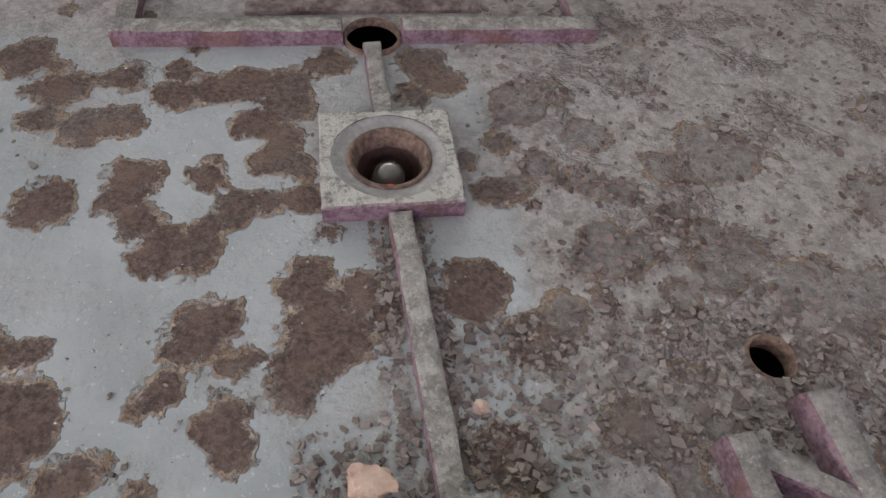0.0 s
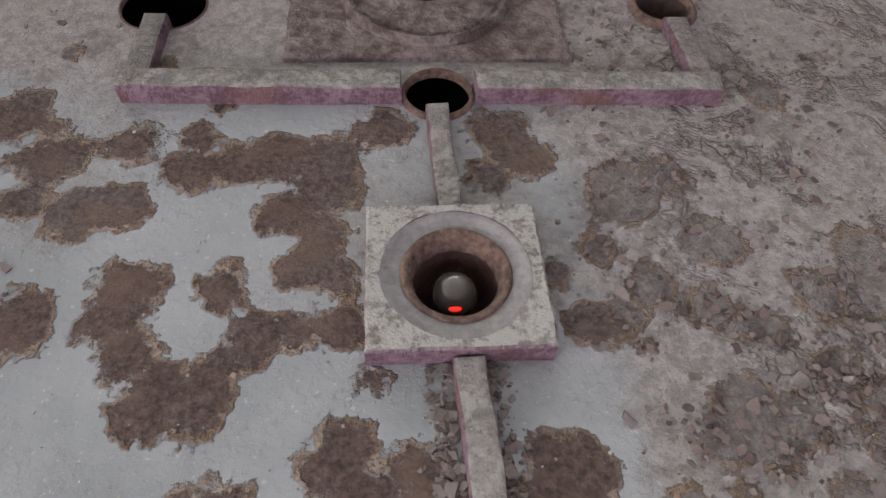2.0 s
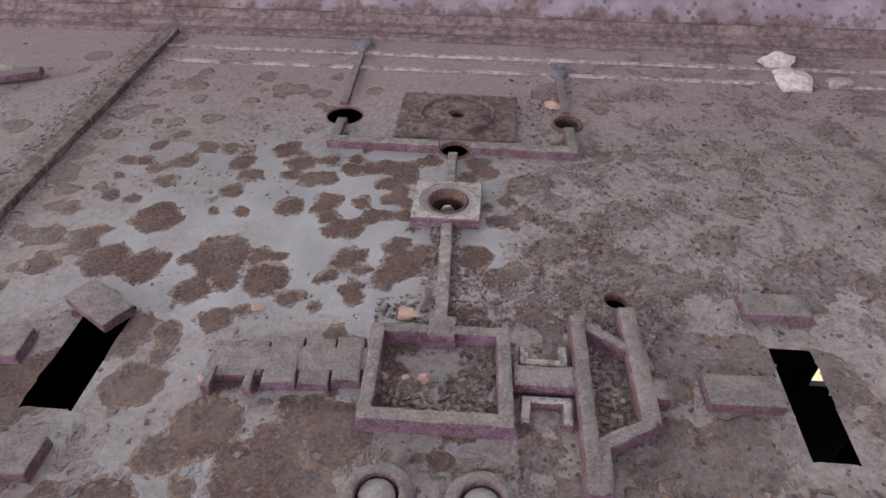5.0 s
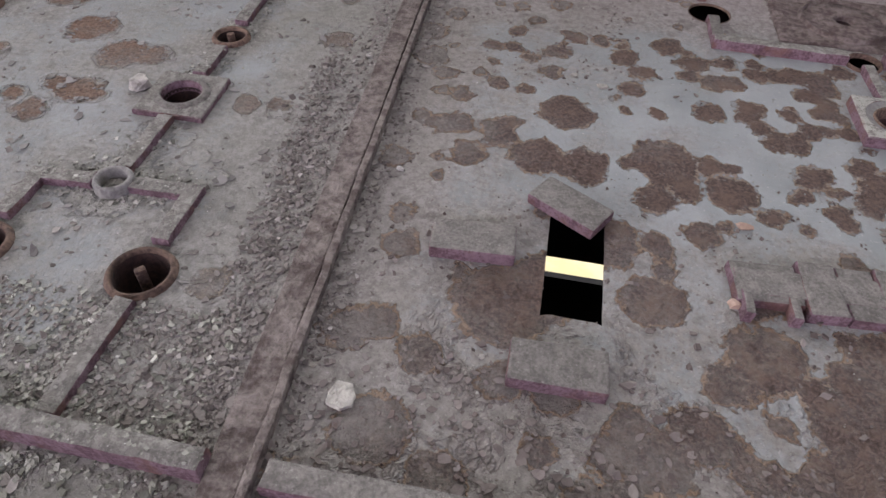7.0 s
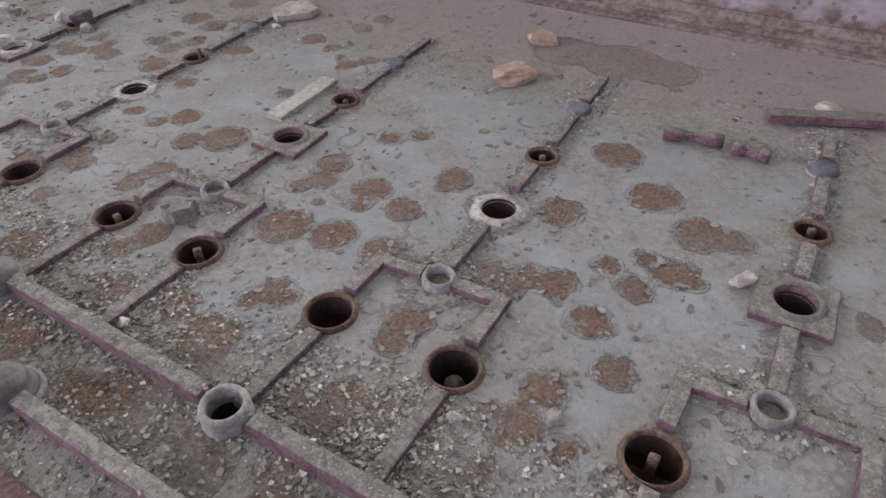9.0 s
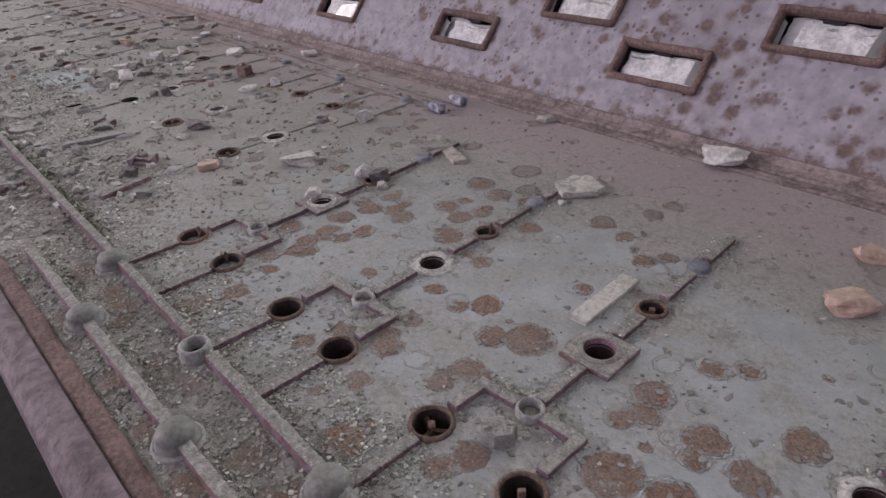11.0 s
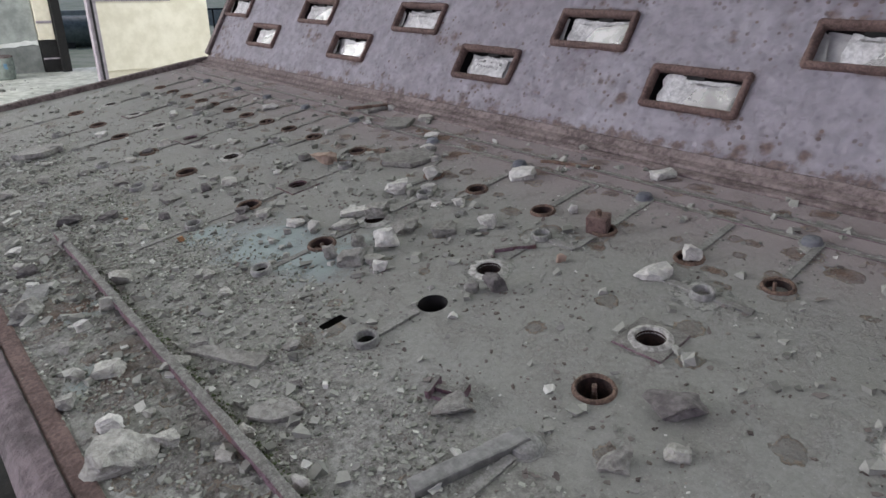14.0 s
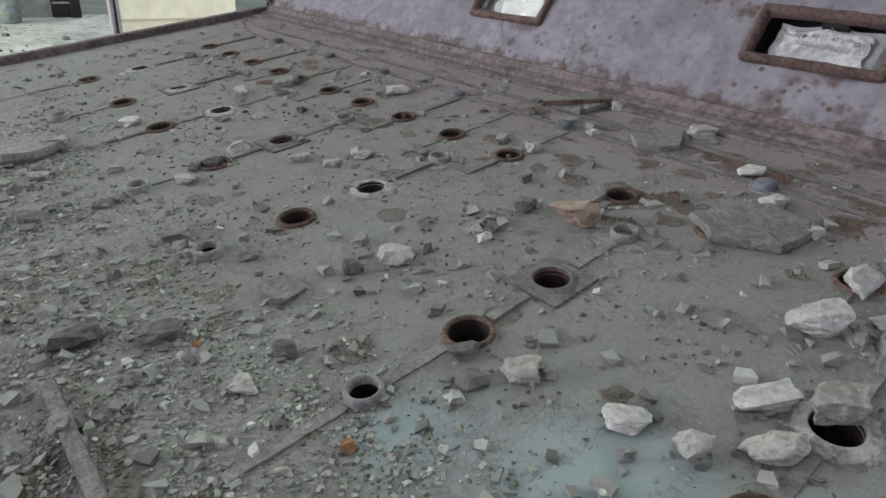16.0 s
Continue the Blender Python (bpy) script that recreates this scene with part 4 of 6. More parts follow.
def cap(x, y, r, h, mat, name, label, group, domed=0.35):
    t = thing(name, label, "button", x, y, 0, 0, group)
    prof = [(r * 1.12, -0.0008), (r * 1.12, h * 0.22), (r * 1.0, h * 0.27), (r * 0.97, h * 0.62), (r * 0.88, h * 0.8), (r * 0.55, h * (0.8 + 0.2 * domed)), (0.0003, h)]
    part("cap", worn(lathe(prof, 28), 0.0003, 120), mat, t, smooth=True)
    part("collar", lathe([(r * 1.1, -0.0006), (r * 1.1, h * 0.16), (r * 1.3, h * 0.14), (r * 1.36, -0.0006)], 28), M_GREYRING, t, smooth=True)
    return t


KINDS = ((2, 2), (0, 1), (4, 2), (0, 0), (3, 3))
for i, x in enumerate(NEAR):
    xl, xr = x - 0.036, x + 0.040 - 0.002 * i
    big_socket(xl, -0.032, 0.0128, KINDS[i][0], 2 * i)
    big_socket(xr, -0.032, 0.0128, KINDS[i][1], 2 * i + 1)
    white_socket(x - 0.001, 0.090, 0.0108, i, i in (0, 2, 4), i == 1)
    big_socket(x - 0.002, 0.157, 0.0098, (2, 4, 4, 3, 3)[i], i + 20)
    small_ring(x + 0.001, 0.016, 0.0068, i, True)
    cap(x - 0.004, 0.229, 0.0085, 0.0062, M_CAPBLUE, "indicator_button", "small blue-grey ribbed indicator cap", "indicator caps")
    # lines of the diagram
    bar(xl + 0.003, -0.047, xl + 0.002, -0.099, 0.0082, 0.0042, M_BUS)
    bar(xr + 0.002, -0.047, xr + 0.001, -0.099, 0.0082, 0.0042, M_BUS)
    bar(xl, 0.0135, x - 0.009, 0.0155, 0.0082, 0.0042, M_BUS)
    bar(x + 0.010, 0.0165, xr, 0.0175, 0.0082, 0.0042, M_BUS)
    bar(xl, -0.015, xl, 0.017, 0.0082, 0.0042, M_BUS)
    bar(xr, -0.015, xr, 0.021, 0.0082, 0.0042, M_BUS)
    bar(x + 0.0005, 0.026, x, 0.0695, 0.0082, 0.0042, M_BUS)
    bar(x - 0.001, 0.111, x - 0.0015, 0.142, 0.0082, 0.0042, M_BUS)
    bar(x - 0.002, 0.173, x - 0.0035, 0.217, 0.0082, 0.0042, M_BUS)
    bar(x - 0.004, 0.241, x - 0.0055, 0.285 if i else 0.272, 0.0075, 0.0045, M_BUS)
BURIED = random.Random(4)


def far_bar(*ends):
    """Bars of the far bank lie half buried in dust; some are gone."""
    if BURIED.random() < 0.72:
        bar(*ends, 0.0066, BURIED.uniform(0.0010, 0.0024), M_FARBAR)


FARK = ((2, 0), (4, 3), (0, 0), (4, 0), (0, 0), (0, 4), (0, 2), (0, 0), (4, 4), (2, 0))
for i, x in enumerate(FAR):
    big_socket(x, 0.088, 0.0125, (4, 2, 5, 4, 0, 0, 2, 0, 0, 2)[i], 40 + i)
    white_socket(x - 0.002, 0.155, 0.0108, 60 + i, i in (1, 4, 6, 8), i == 1)
    small_ring(x - 0.003, 0.226, 0.0068, 70 + i, True, i % 3 == 0)
    if i in (2, 3, 4, 5, 6, 8):
        small_ring(x, 0.0215, 0.0075, 80 + i, False, True)
    else:
        cap(x, 0.0215, 0.0092, 0.0045, M_GREYRING, "indicator_button", "flat dusty grey indicator button", "indicator caps")
    big_socket(x - 0.039, 0.270, 0.0108, FARK[i][0], 90 + i)
    big_socket(x + 0.034, 0.270, 0.0108, FARK[i][1], 110 + i)
    far_bar(x, 0.032, x, 0.072)
    far_bar(x - 0.001, 0.104, x - 0.0015, 0.134)
    far_bar(x - 0.002, 0.176, x - 0.003, 0.216)
    far_bar(x - 0.041, 0.229, x - 0.013, 0.228)
    far_bar(x + 0.007, 0.226, x + 0.036, 0.226)
    far_bar(x - 0.039, 0.226, x - 0.039, 0.256)
    far_bar(x + 0.034, 0.226, x + 0.034, 0.256)
    far_bar(x - 0.039, 0.284, x - 0.040, 0.345)
    far_bar(x + 0.034, 0.284, x + 0.033, 0.345)
    far_bar(x + 0.001, -0.050, x, 0.011)
    cap(x + 0.026, 0.349, 0.0078, 0.007, M_CAPBLUE, "indicator_button", "small blue-grey ribbed indicator cap", "indicator caps")

# busbars along the front
bar(-0.244, -0.1050, 0.42, -0.1015, 0.0105, 0.0075, name="front_busbar")
for a, b in ((-2.0, -0.9235), (-0.8945, -0.5855), (-0.5565, -0.264)):
    bar(a, -0.0915 - 0.014 * (a + 2) / 1.736, b, -0.0915 - 0.014 * (b + 2) / 1.736, 0.0092 if b > -0.9 else 0.0078, 0.0090, M_BUS, "front_busbar")
bar(-1.16, -0.150, -0.262, -0.1455, 0.0088, 0.0078, M_BUS, "front_busbar")
# thin salted rails along the back
for a, b, y in ((-0.268, 0.6, 0.3555), (-0.268, 0.6, 0.386)):
    bar(a, y, b, y - 0.001, 0.0048, 0.0014, M_RAIL, "back_rail")
for a, b, y in ((-2.7, -1.16, 0.3525), (-2.7, -1.16, 0.383)):
    bar(a, y, b, y - 0.001, 0.0048, 0.0007, M_BAR, "back_rail")
for x, y in ((-0.403, -0.105), (-0.744, -0.105), (-1.08, -0.103)):
    cap(x, y, 0.0122, 0.0150, M_KNOB, "push_button", "domed grey-green push button on the busbar", "push buttons on the busbars", 0.7)
for x, y in ((-0.500, -0.147), (-0.669, -0.1475), (-0.840, -0.149), (-1.01, -0.149)):
    cap(x, y, 0.0122, 0.0150, M_KNOB, "push_button", "domed grey-green push button on the busbar", "push buttons on the busbars", 0.7)
for x in (-0.571, -0.909):
    t = thing("busbar_ring", "grey ring round an open hole in the busbar", "socket ring", x, -0.105, 0, 0, "busbar rings")
    part("ring", lathe([(0.0083, -0.001), (0.0084, 0.0104), (0.0092, 0.0112), (0.0104, 0.0109), (0.0112, 0.0092), (0.0116, -0.0006)], 36, wob=0.02), M_GREYRING, t, smooth=True)
    # near-black sleeve colours in the shade of the hole
    sleeve(t, 0.0084, 0.03, M_DARK)

# right-hand bay: the square lamp
t = thing("square_lamp_socket", "square crusted lamp plate with a bulb sunk in its hole, a red reflection added on it", "lamp socket", *LAMP)
W = 0.0213
bm = square_ring(0.0181, -W, W, -W + 0.0008, W - 0.0008, 0.0068)
part("square_plate", worn(bm, 0.0004, 150), M_LAMPPLATE, t, "pale crusted square plate")
M_DISH = plain("smooth_grey_dish", (0.155, 0.155, 0.15), (0.235, 0.235, 0.225), 500, 0.7, 0.0003, scale2=90)
part("dish", lathe([(0.0182, 0.0), (0.0183, 0.0064), (0.0179, 0.0066), (0.0170, 0.0059), (0.0140, 0.0054), (0.0128, 0.0052), (0.0126, 0.0)], 48), M_DISH, t, "smooth grey dished ring", True)
part("inner_rim", lathe([(0.0134, 0.0), (0.0134, 0.0056), (0.0129, 0.0062), (0.0118, 0.0058), (0.0106, 0.0034), (0.0099, -0.004)], 44, wob=0.03), M_RING, t, "rusted inner rim", True)
sleeve(t, 0.0101, 0.03, plain("reddish_sleeve", (0.03, 0.016, 0.013), (0.09, 0.045, 0.036), 350, 0.7, 0.0006))
glass_bulb = Nodes("lamp_glass")
glass_bulb.put(glass_bulb.bsdf.inputs["Coat Weight"], 1.0)
M_BULB = glass_bulb.finish(glass_bulb.mix(glass_bulb.noise(160, 3), (0.05, 0.047, 0.042), (0.1, 0.095, 0.085)), 0.14)
bulb(t, 0.0060, -0.0042, M_BULB)
# small emitting blob that stands in for a red reflection on the bulb
red = Nodes("red_reflection_glow")
red.put(red.bsdf.inputs["Emission Color"], (0.95, 0.03, 0.012))
red.put(red.bsdf.inputs["Emission Strength"], 0.55)
M_RED = red.finish((0.3, 0.01, 0.01), 0.3)
bm = bmesh.new()
bmesh.ops.create_uvsphere(bm, u_segments=16, v_segments=8, radius=0.0011)
for v in bm.verts:
    v.co = Vector((v.co.x * 1.5, v.co.y * 0.65, v.co.z * 0.6))
part("red_reflection", bm, M_RED, t, "glowing red blob standing in for a reflection on the bulb").matrix_basis = pose(-0.0002, -0.0054, -0.0018, 62, 0, 0)
bar(0.0250, 0.047, 0.0212, 0.1315, 0.0070, 0.0050, M_BUS)
bar(0.0200, 0.1735, 0.0186, 0.2130, 0.0066, 0.0050, M_BUS)

# bracket with its three holes
for a in ((-0.073, 0.2230, 0.0085, 0.2220), (0.0305, 0.2220, 0.107, 0.2212)):
    bar(*a, 0.009, 0.0066, M_BUS, "bracket_bar")
bar(-0.0695, 0.2272, -0.0695, 0.2565, 0.0075, 0.005)
bar(0.1035, 0.2255, 0.1025, 0.2565, 0.0075, 0.005)
bar(-0.074, 0.284, -0.0785, 0.392, 0.006, 0.0035)
bar(0.1015, 0.283, 0.100, 0.345, 0.006, 0.0035)
t = thing("round_hole", "bare round hole cut in the desk top", "hole", -0.070, 0.267)
part("rim", lathe([(0.0137, -0.001), (0.0138, 0.0003), (0.0143, 0.0005), (0.0147, -0.0004)], 36), M_RING, t, smooth=True)
t = thing("round_hole", "bare round hole cut through the bracket", "hole", 0.0195, 0.2215)
part("rim", lathe([(0.0097, -0.001), (0.0098, 0.0015), (0.0105, 0.0022), (0.0112, 0.0012), (0.0115, -0.0005)], 36, wob=0.02), M_RING, t, smooth=True)
big_socket(0.102, 0.267, 0.0103, 1, 201)
t = thing("round_hole", "small round hole clogged at its edge", "hole", 0.117, 0.0765)
part("rim", lathe([(0.0063, -0.006), (0.0064, 0.0004), (0.0070, 0.0007), (0.0076, -0.0004)], 28), M_RING, t, smooth=True)
cap(-0.078, 0.402, 0.0075, 0.007, M_CAPBLUE, "indicator_button", "small blue-grey indicator cap by the rear rail", "indicator caps")
cap(0.1, 0.353, 0.0075, 0.007, M_CAPBLUE, "indicator_button", "small blue-grey indicator cap by the rear rail", "indicator caps")
# rusty escutcheon with a round boss
t = thing("switch_plate", "rusted rectangular switch plate with a round boss and centre hole", "switch plate", 0.018, 0.272, 0, 0)
bm = square_ring(0.0066, -0.046, 0.046, -0.0345, 0.036, 0.0024)
M_PLATE = plain("rusty_dusty_plate", (0.075, 0.052, 0.046), (0.225, 0.19, 0.175), 220, 0.9, 0.004, scale2=70)
part("plate", worn(bm, 0.0003, 120), M_PLATE, t)
part("boss", lathe([(0.0064, 0.0022), (0.0064, 0.0036), (0.0075, 0.0040), (0.0245, 0.0038), (0.0255, 0.0026), (0.0265, 0.0026), (0.0272, 0.0052), (0.0288, 0.0052), (0.0296, 0.0022)], 48, wob=0.01), M_PLATE, t, "round rusty boss", True)
sleeve(t, 0.0064, 0.02)

# transformer symbol: frame, gate and couplings
bar(-0.0035, -0.0155, -0.0050, 0.0405, 0.0068, 0.0095, name="frame_bar")
bar(0.0590, -0.0155, 0.0565, 0.0415, 0.0068, 0.0095, name="frame_bar")
bar(-0.0078, 0.0385, 0.0598, 0.0395, 0.0062, 0.0093, name="frame_bar")
bar(-0.0068, -0.0128, 0.0625, -0.0120, 0.0072, 0.0094, name="frame_bar")
bar(0.0262, 0.0335, 0.0260, 0.0480, 0.0142, 0.0100, name="frame_bar")
bar(0.0615, 0.0150, 0.0905, 0.0155, 0.0128, 0.0078, name="coupling_bar")
bar(-0.083, 0.0145, -0.0075, 0.0205, 0.0150, 0.0055, name="coupling_bar")
for xa, ya, yb, w, h in ((-0.0695, 0.0050, 0.0270, 0.0275, 0.0050), (-0.0470, 0.0020, 0.0310, 0.0158, 0.0060), (-0.0310, 0.0030, 0.0315, 0.0148, 0.0053), (-0.0160, 0.0055, 0.0330, 0.0135, 0.0062)):
    bar(xa, ya, xa - 0.0015, yb, w, h, name="coupling_pad")
bar(-0.0795, -0.0035, -0.0795, 0.0090, 0.0040, 0.0064, name="coupling_rib")
bar(-0.0605, -0.0025, -0.0605, 0.0090, 0.0040, 0.0064, name="coupling_rib")
# channel-shaped brackets either side of the coupling
for a, b in (((0.0672, -0.0095), (0.0675, 0.0030)), ((0.0858, -0.0090), (0.0862, 0.0035)), ((0.0655, 0.0032), (0.0882, 0.0038)), ((0.0665, 0.0255), (0.0668, 0.0360)), ((0.0855, 0.0260), (0.0858, 0.0365)), ((0.0648, 0.0255), (0.0875, 0.0260))):
    bar(*a, *b, 0.0042, 0.0050, M_LAMPPLATE, "channel_bracket")
# gate with a slanting end
bar(0.0945, -0.0435, 0.0932, 0.0545, 0.0074, 0.0098, name="gate_bar")
bar(0.0985, -0.0425, 0.0990, -0.0180, 0.0060, 0.0092, name="gate_bar")
bar(0.1215, -0.0075, 0.1190, 0.0632, 0.0092, 0.0092, name="gate_bar")
bar(0.0965, -0.0208, 0.1225, -0.0060, 0.0064, 0.0088, name="gate_bar")
bar(0.0960, 0.0500, 0.1205, 0.0335, 0.0060, 0.0084, name="gate_bar")
bar(0.1245, 0.0120, 0.1318, 0.0120, 0.0118, 0.0088, name="gate_bar")

for x, y in ((0.008, -0.0485), (0.0495, -0.049)):
    t = thing("ring_button", "round grey push button sunk in a thick ring", "push button", x, y, 0, 0, "ring buttons")
    part("ring", worn(lathe([(0.0087, -0.003), (0.0087, 0.0062), (0.0096, 0.0070), (0.0120, 0.0066), (0.0144, 0.0050), (0.0154, 0.0030), (0.0160, -0.0006)], 44), 0.0005, 140), M_BAR, t, "thick dusty ring", True)
    part("button", lathe([(0.0074, -0.006), (0.0075, 0.0046), (0.0070, 0.0054), (0.0003, 0.0057)], 36), M_DISH, t, "flat grey button face", True)

# loose cover plates beside the two slots
for x, y, w, d, turn, z, h in ((-0.1945, 0.014, 0.037, 0.019, 4, 0, 0.007), (-0.1535, -0.0445, 0.037, 0.019, 1, 0, 0.0072), (0.1975, 0.0755, 0.034, 0.017, 2, 0, 0.0055), (0.1665, 0.0165, 0.034, 0.018, 2, 0, 0.0062), (-0.154, 0.045, 0.036, 0.0185, -31, 0.0015, 0.0058), (0.129, -0.0465, 0.018, 0.011, 20, 0, 0.005), (0.196, -0.043, 0.03, 0.018, -10, 0, 0.005)):
    t = thing("name_plate", "thick dusty grey nameplate lying by a slot", "nameplate", x, y, z, turn, "loose nameplates")
    part("plate", worn(slab(bmesh.new(), -w / 2, w / 2, -d / 2, d / 2, -0.0005, h, 0.0012), 0.0005, 100), M_BAR, t)


# ---- loose things on the desk ----
def lump(w, d, h, seed, detail=2):
    """A broken, angular lump: a block with its corners struck off, faces rough, its foot at z 0."""
    rng = random.Random(seed)
    bm = bmesh.new()
    bmesh.ops.create_cube(bm, size=2)
    for v in bm.verts:
        v.co += Vector((rng.uniform(-0.6, 0.25) * v.co.x, rng.uniform(-0.6, 0.25) * v.co.y, rng.uniform(-0.45, 0.15) * v.co.z))
    for _ in range(9):
        a, u = rng.uniform(0, 6.283), rng.uniform(-0.5, 0.9)
        side = Vector((math.cos(a), math.sin(a), u)).normalized()
        cut = bmesh.ops.bisect_plane(bm, geom=bm.verts[:] + bm.edges[:] + bm.faces[:], plane_co=side * rng.uniform(0.55, 0.95), plane_no=side, clear_outer=True)
        rim = [g for g in cut["geom_cut"] if isinstance(g, bmesh.types.BMEdge)]
        if len(rim) > 2:
            bmesh.ops.contextual_create(bm, geom=rim)
    bmesh.ops.remove_doubles(bm, verts=bm.verts[:], dist=0.06)
    bmesh.ops.bevel(bm, geom=bm.edges[:], offset=0.05, segments=2, profile=0.5, affect="EDGES")
    bmesh.ops.triangulate(bm, faces=bm.faces[:])
    for _ in range(detail):
        longest = [e for e in bm.edges if e.calc_length() > 0.28]
        bmesh.ops.subdivide_edges(bm, edges=longest, cuts=1)
        bmesh.ops.triangulate(bm, faces=[f for f in bm.faces if len(f.verts) > 3])
    off, off2 = Vector((seed * 1.3, 0, 0)), Vector((0, seed * 0.7, 0))
    for v in bm.verts:
        v.co += 0.16 * noise.noise_vector(v.co * 1.5 + off) + 0.06 * noise.noise_vector(v.co * 4.5 + off2) + 0.025 * noise.noise_vector(v.co * 11 + off)
    lo, hi = (min(v.co.z for v in bm.verts), max(v.co.z for v in bm.verts))
    kx = max(abs(v.co.x) for v in bm.verts)
    ky = max(abs(v.co.y) for v in bm.verts)
    for v in bm.verts:
        v.co = Vector((v.co.x / kx * w / 2, v.co.y / ky * d / 2, (v.co.z - lo) / (hi - lo) * h - 0.0006))
    bmesh.ops.recalc_face_normals(bm, faces=bm.faces)
    return bm


def flat_piece(w, d, h, seed):
    """A flat broken slab with an uneven outline and chipped edge."""
    rng = random.Random(seed)
    corners = [((j + rng.uniform(-0.3, 0.3)) * 6.283 / 7, rng.uniform(0.78, 1.12)) for j in range(7)]
    corners = [Vector((q * math.cos(a), q * math.sin(a))) for a, q in corners]
    edge = [p.lerp(corners[(j + 1) % 7], f) * (1 + 0.05 * rng.uniform(-1, 1)) for j, p in enumerate(corners) for f in (0.0, 0.33, 0.67)]
    n = len(edge)
    bm = bmesh.new()
    rows = []
    for z, s in ((0, 0.94), (h * 0.35, 1.0), (h * 0.85, 0.98), (h, 0.955), (h * 1.02, 0.5)):
        rows.append([bm.verts.new((w / 2 * s * edge[i].x, d / 2 * s * edge[i].y, z + 0.2 * h * noise.noise(Vector((i * 0.9, z * 300, seed))))) for i in range(n)])
    for a, b in zip(rows, rows[1:]):
        for i in range(n):
            bm.faces.new((a[i], a[(i + 1) % n], b[(i + 1) % n], b[i]))
    bm.faces.new(rows[-1]), bm.faces.new(rows[0][::-1])
    bmesh.ops.recalc_face_normals(bm, faces=bm.faces)
    return bm


ROCK = {
    "white": ("plaster_lump", "broken lump of white plaster lying on the desk", "plaster lump", M_WHITE),
    "pale": ("plaster_lump", "dusty pale plaster lump lying on the desk", "plaster lump", M_PALE),
    "grey": ("rubble_stone", "grey dust-covered lump of mortar", "rubble", M_GREY),
    "dark": ("rubble_stone", "dark grimy lump of debris", "rubble", M_DARKROCK),
    "large": ("plaster_slab", "large grey-green slab of broken mortar", "plaster slab", M_PALE),
    "pinkbrick": ("plaster_chunk", "pinkish angular chunk of plaster", "plaster lump", M_PINK),
    "pink": ("brick_chip", "small salmon-pink brick chip", "brick chip", M_PINK),
    "orange": ("brick_chip", "small orange-brown brick chip", "brick chip", M_PINK),
    "rust": ("rust_flake", "orange rusty lump among the grit", "rust lump", M_RUSTROCK),
    "slab": ("plaster_slab", "flat grey slab of fallen plaster", "plaster slab", M_GREY),
    "slabf": ("plaster_slab", "flat grey slab of fallen plaster", "plaster slab", M_GREY),
    "slabg": ("plaster_slab", "pale greenish flat piece of plaster", "plaster slab", M_PALE),
    "flatpale": ("plaster_slab", "thin pale chip of paint and plaster", "plaster slab", M_PALE),
    "disc": ("plaster_slab", "flat round grey-green piece of plaster", "plaster slab", M_GREY),
    "fan": ("plaster_slab", "fan-shaped flake of grey paint", "plaster slab", M_GREY),
    "shell": ("plaster_slab", "curved pinkish shard of pottery", "shard", M_PINK),
}
SERIAL = [0]


def rocks(kind, rows):
    """Pieces of one kind: x, y, width, depth and height in millimetres."""
    name, label, category, mat = ROCK[kind]
    for row in rows.split():
        x, y, w, d, h = (float(v) / 1000 for v in row.split(","))
        SERIAL[0] += 1
        s = SERIAL[0]
        flat = category in ("plaster slab", "shard") and kind != "large"
        bm = flat_piece(w, d, h, s) if flat else lump(w * 0.92, d * 0.95, h * 1.1, s, 3 if w > 0.018 else 2)
        ob = tagged(mesh_ob(name, bm, mat), label, category, "fallen plaster" if "plaster" in name else "")
        turn = (52 if x < -1.0 else 38 if x < -0.3 else 4) + (s * 67) % 30 - 15
        z = 0.004 if y > 0.418 else 0.0
        ob.matrix_world = D @ pose(x, y, z, (s * 13) % 7 - 3, (s * 29) % 9 - 4, turn)


rocks("slab", "-2075,402,62,52,6 -1968,373,48,56,6 -1838,284,78,62,7  -1060,264,37,33,5")
rocks("pinkbrick", "-1922,219,44,30,16 -620,333,35,25,10 -606,251,42,30,12")
rocks("white", "-2410,202,21,15,6 -2396,72,27,19,7 -2394,196,18,13,7 -2305,173,17,12,5 -2254,314,31,22,9 -2043,418,14,10,8 -2030,292,20,15,8 -2000,-136,23,16,6 -1995,-56,9,6,3 -1954,162,13,10,5 -1906,-42,7,5,3 -1881,365,24,18,7 -1844,327,25,18,8 -1810,306,20,15,6 -1793,95,24,17,7 -1767,215,34,24,14 -1765,265,29,22,14 -1761,146,37,17,8")
rocks("white", "-1742,238,24,17,9 -1704,218,15,11,4 -1685,234,19,14,6 -1677,326,37,27,10 -1669,126,31,22,19 -1624,213,23,17,11 -1574,285,13,9,8 -1548,402,34,24,10 -1448,228,33,24,9 -1442,272,20,14,12 -1199,265,27,19,16 -1131,148,17,12,7 -1060,93,22,16,11 -1058,156,24,17,15 -860,246,11,8,5 -785,425,53,38,15 -659,-91,9,7,4 -238,58,5,3,2")
rocks("white", "294,352,39,28,11 294,397,35,25,10")
rocks("grey", "-2382,-5,39,28,11 -2269,358,17,13,5 -2230,-55,31,22,9 -2210,3,15,11,4 -2209,-10,20,14,6 -2203,393,13,9,4 -2111,16,30,22,8 -2048,40,18,13,8 -2010,102,19,14,5 -1987,31,17,12,5 -1963,-95,19,13,12 -1963,208,21,15,10 -1782,79,10,7,6 -1747,217,11,9,8 -1697,78,22,17,14 -1700,112,20,15,10 -1683,157,38,28,11 -1676,86,36,27,13")
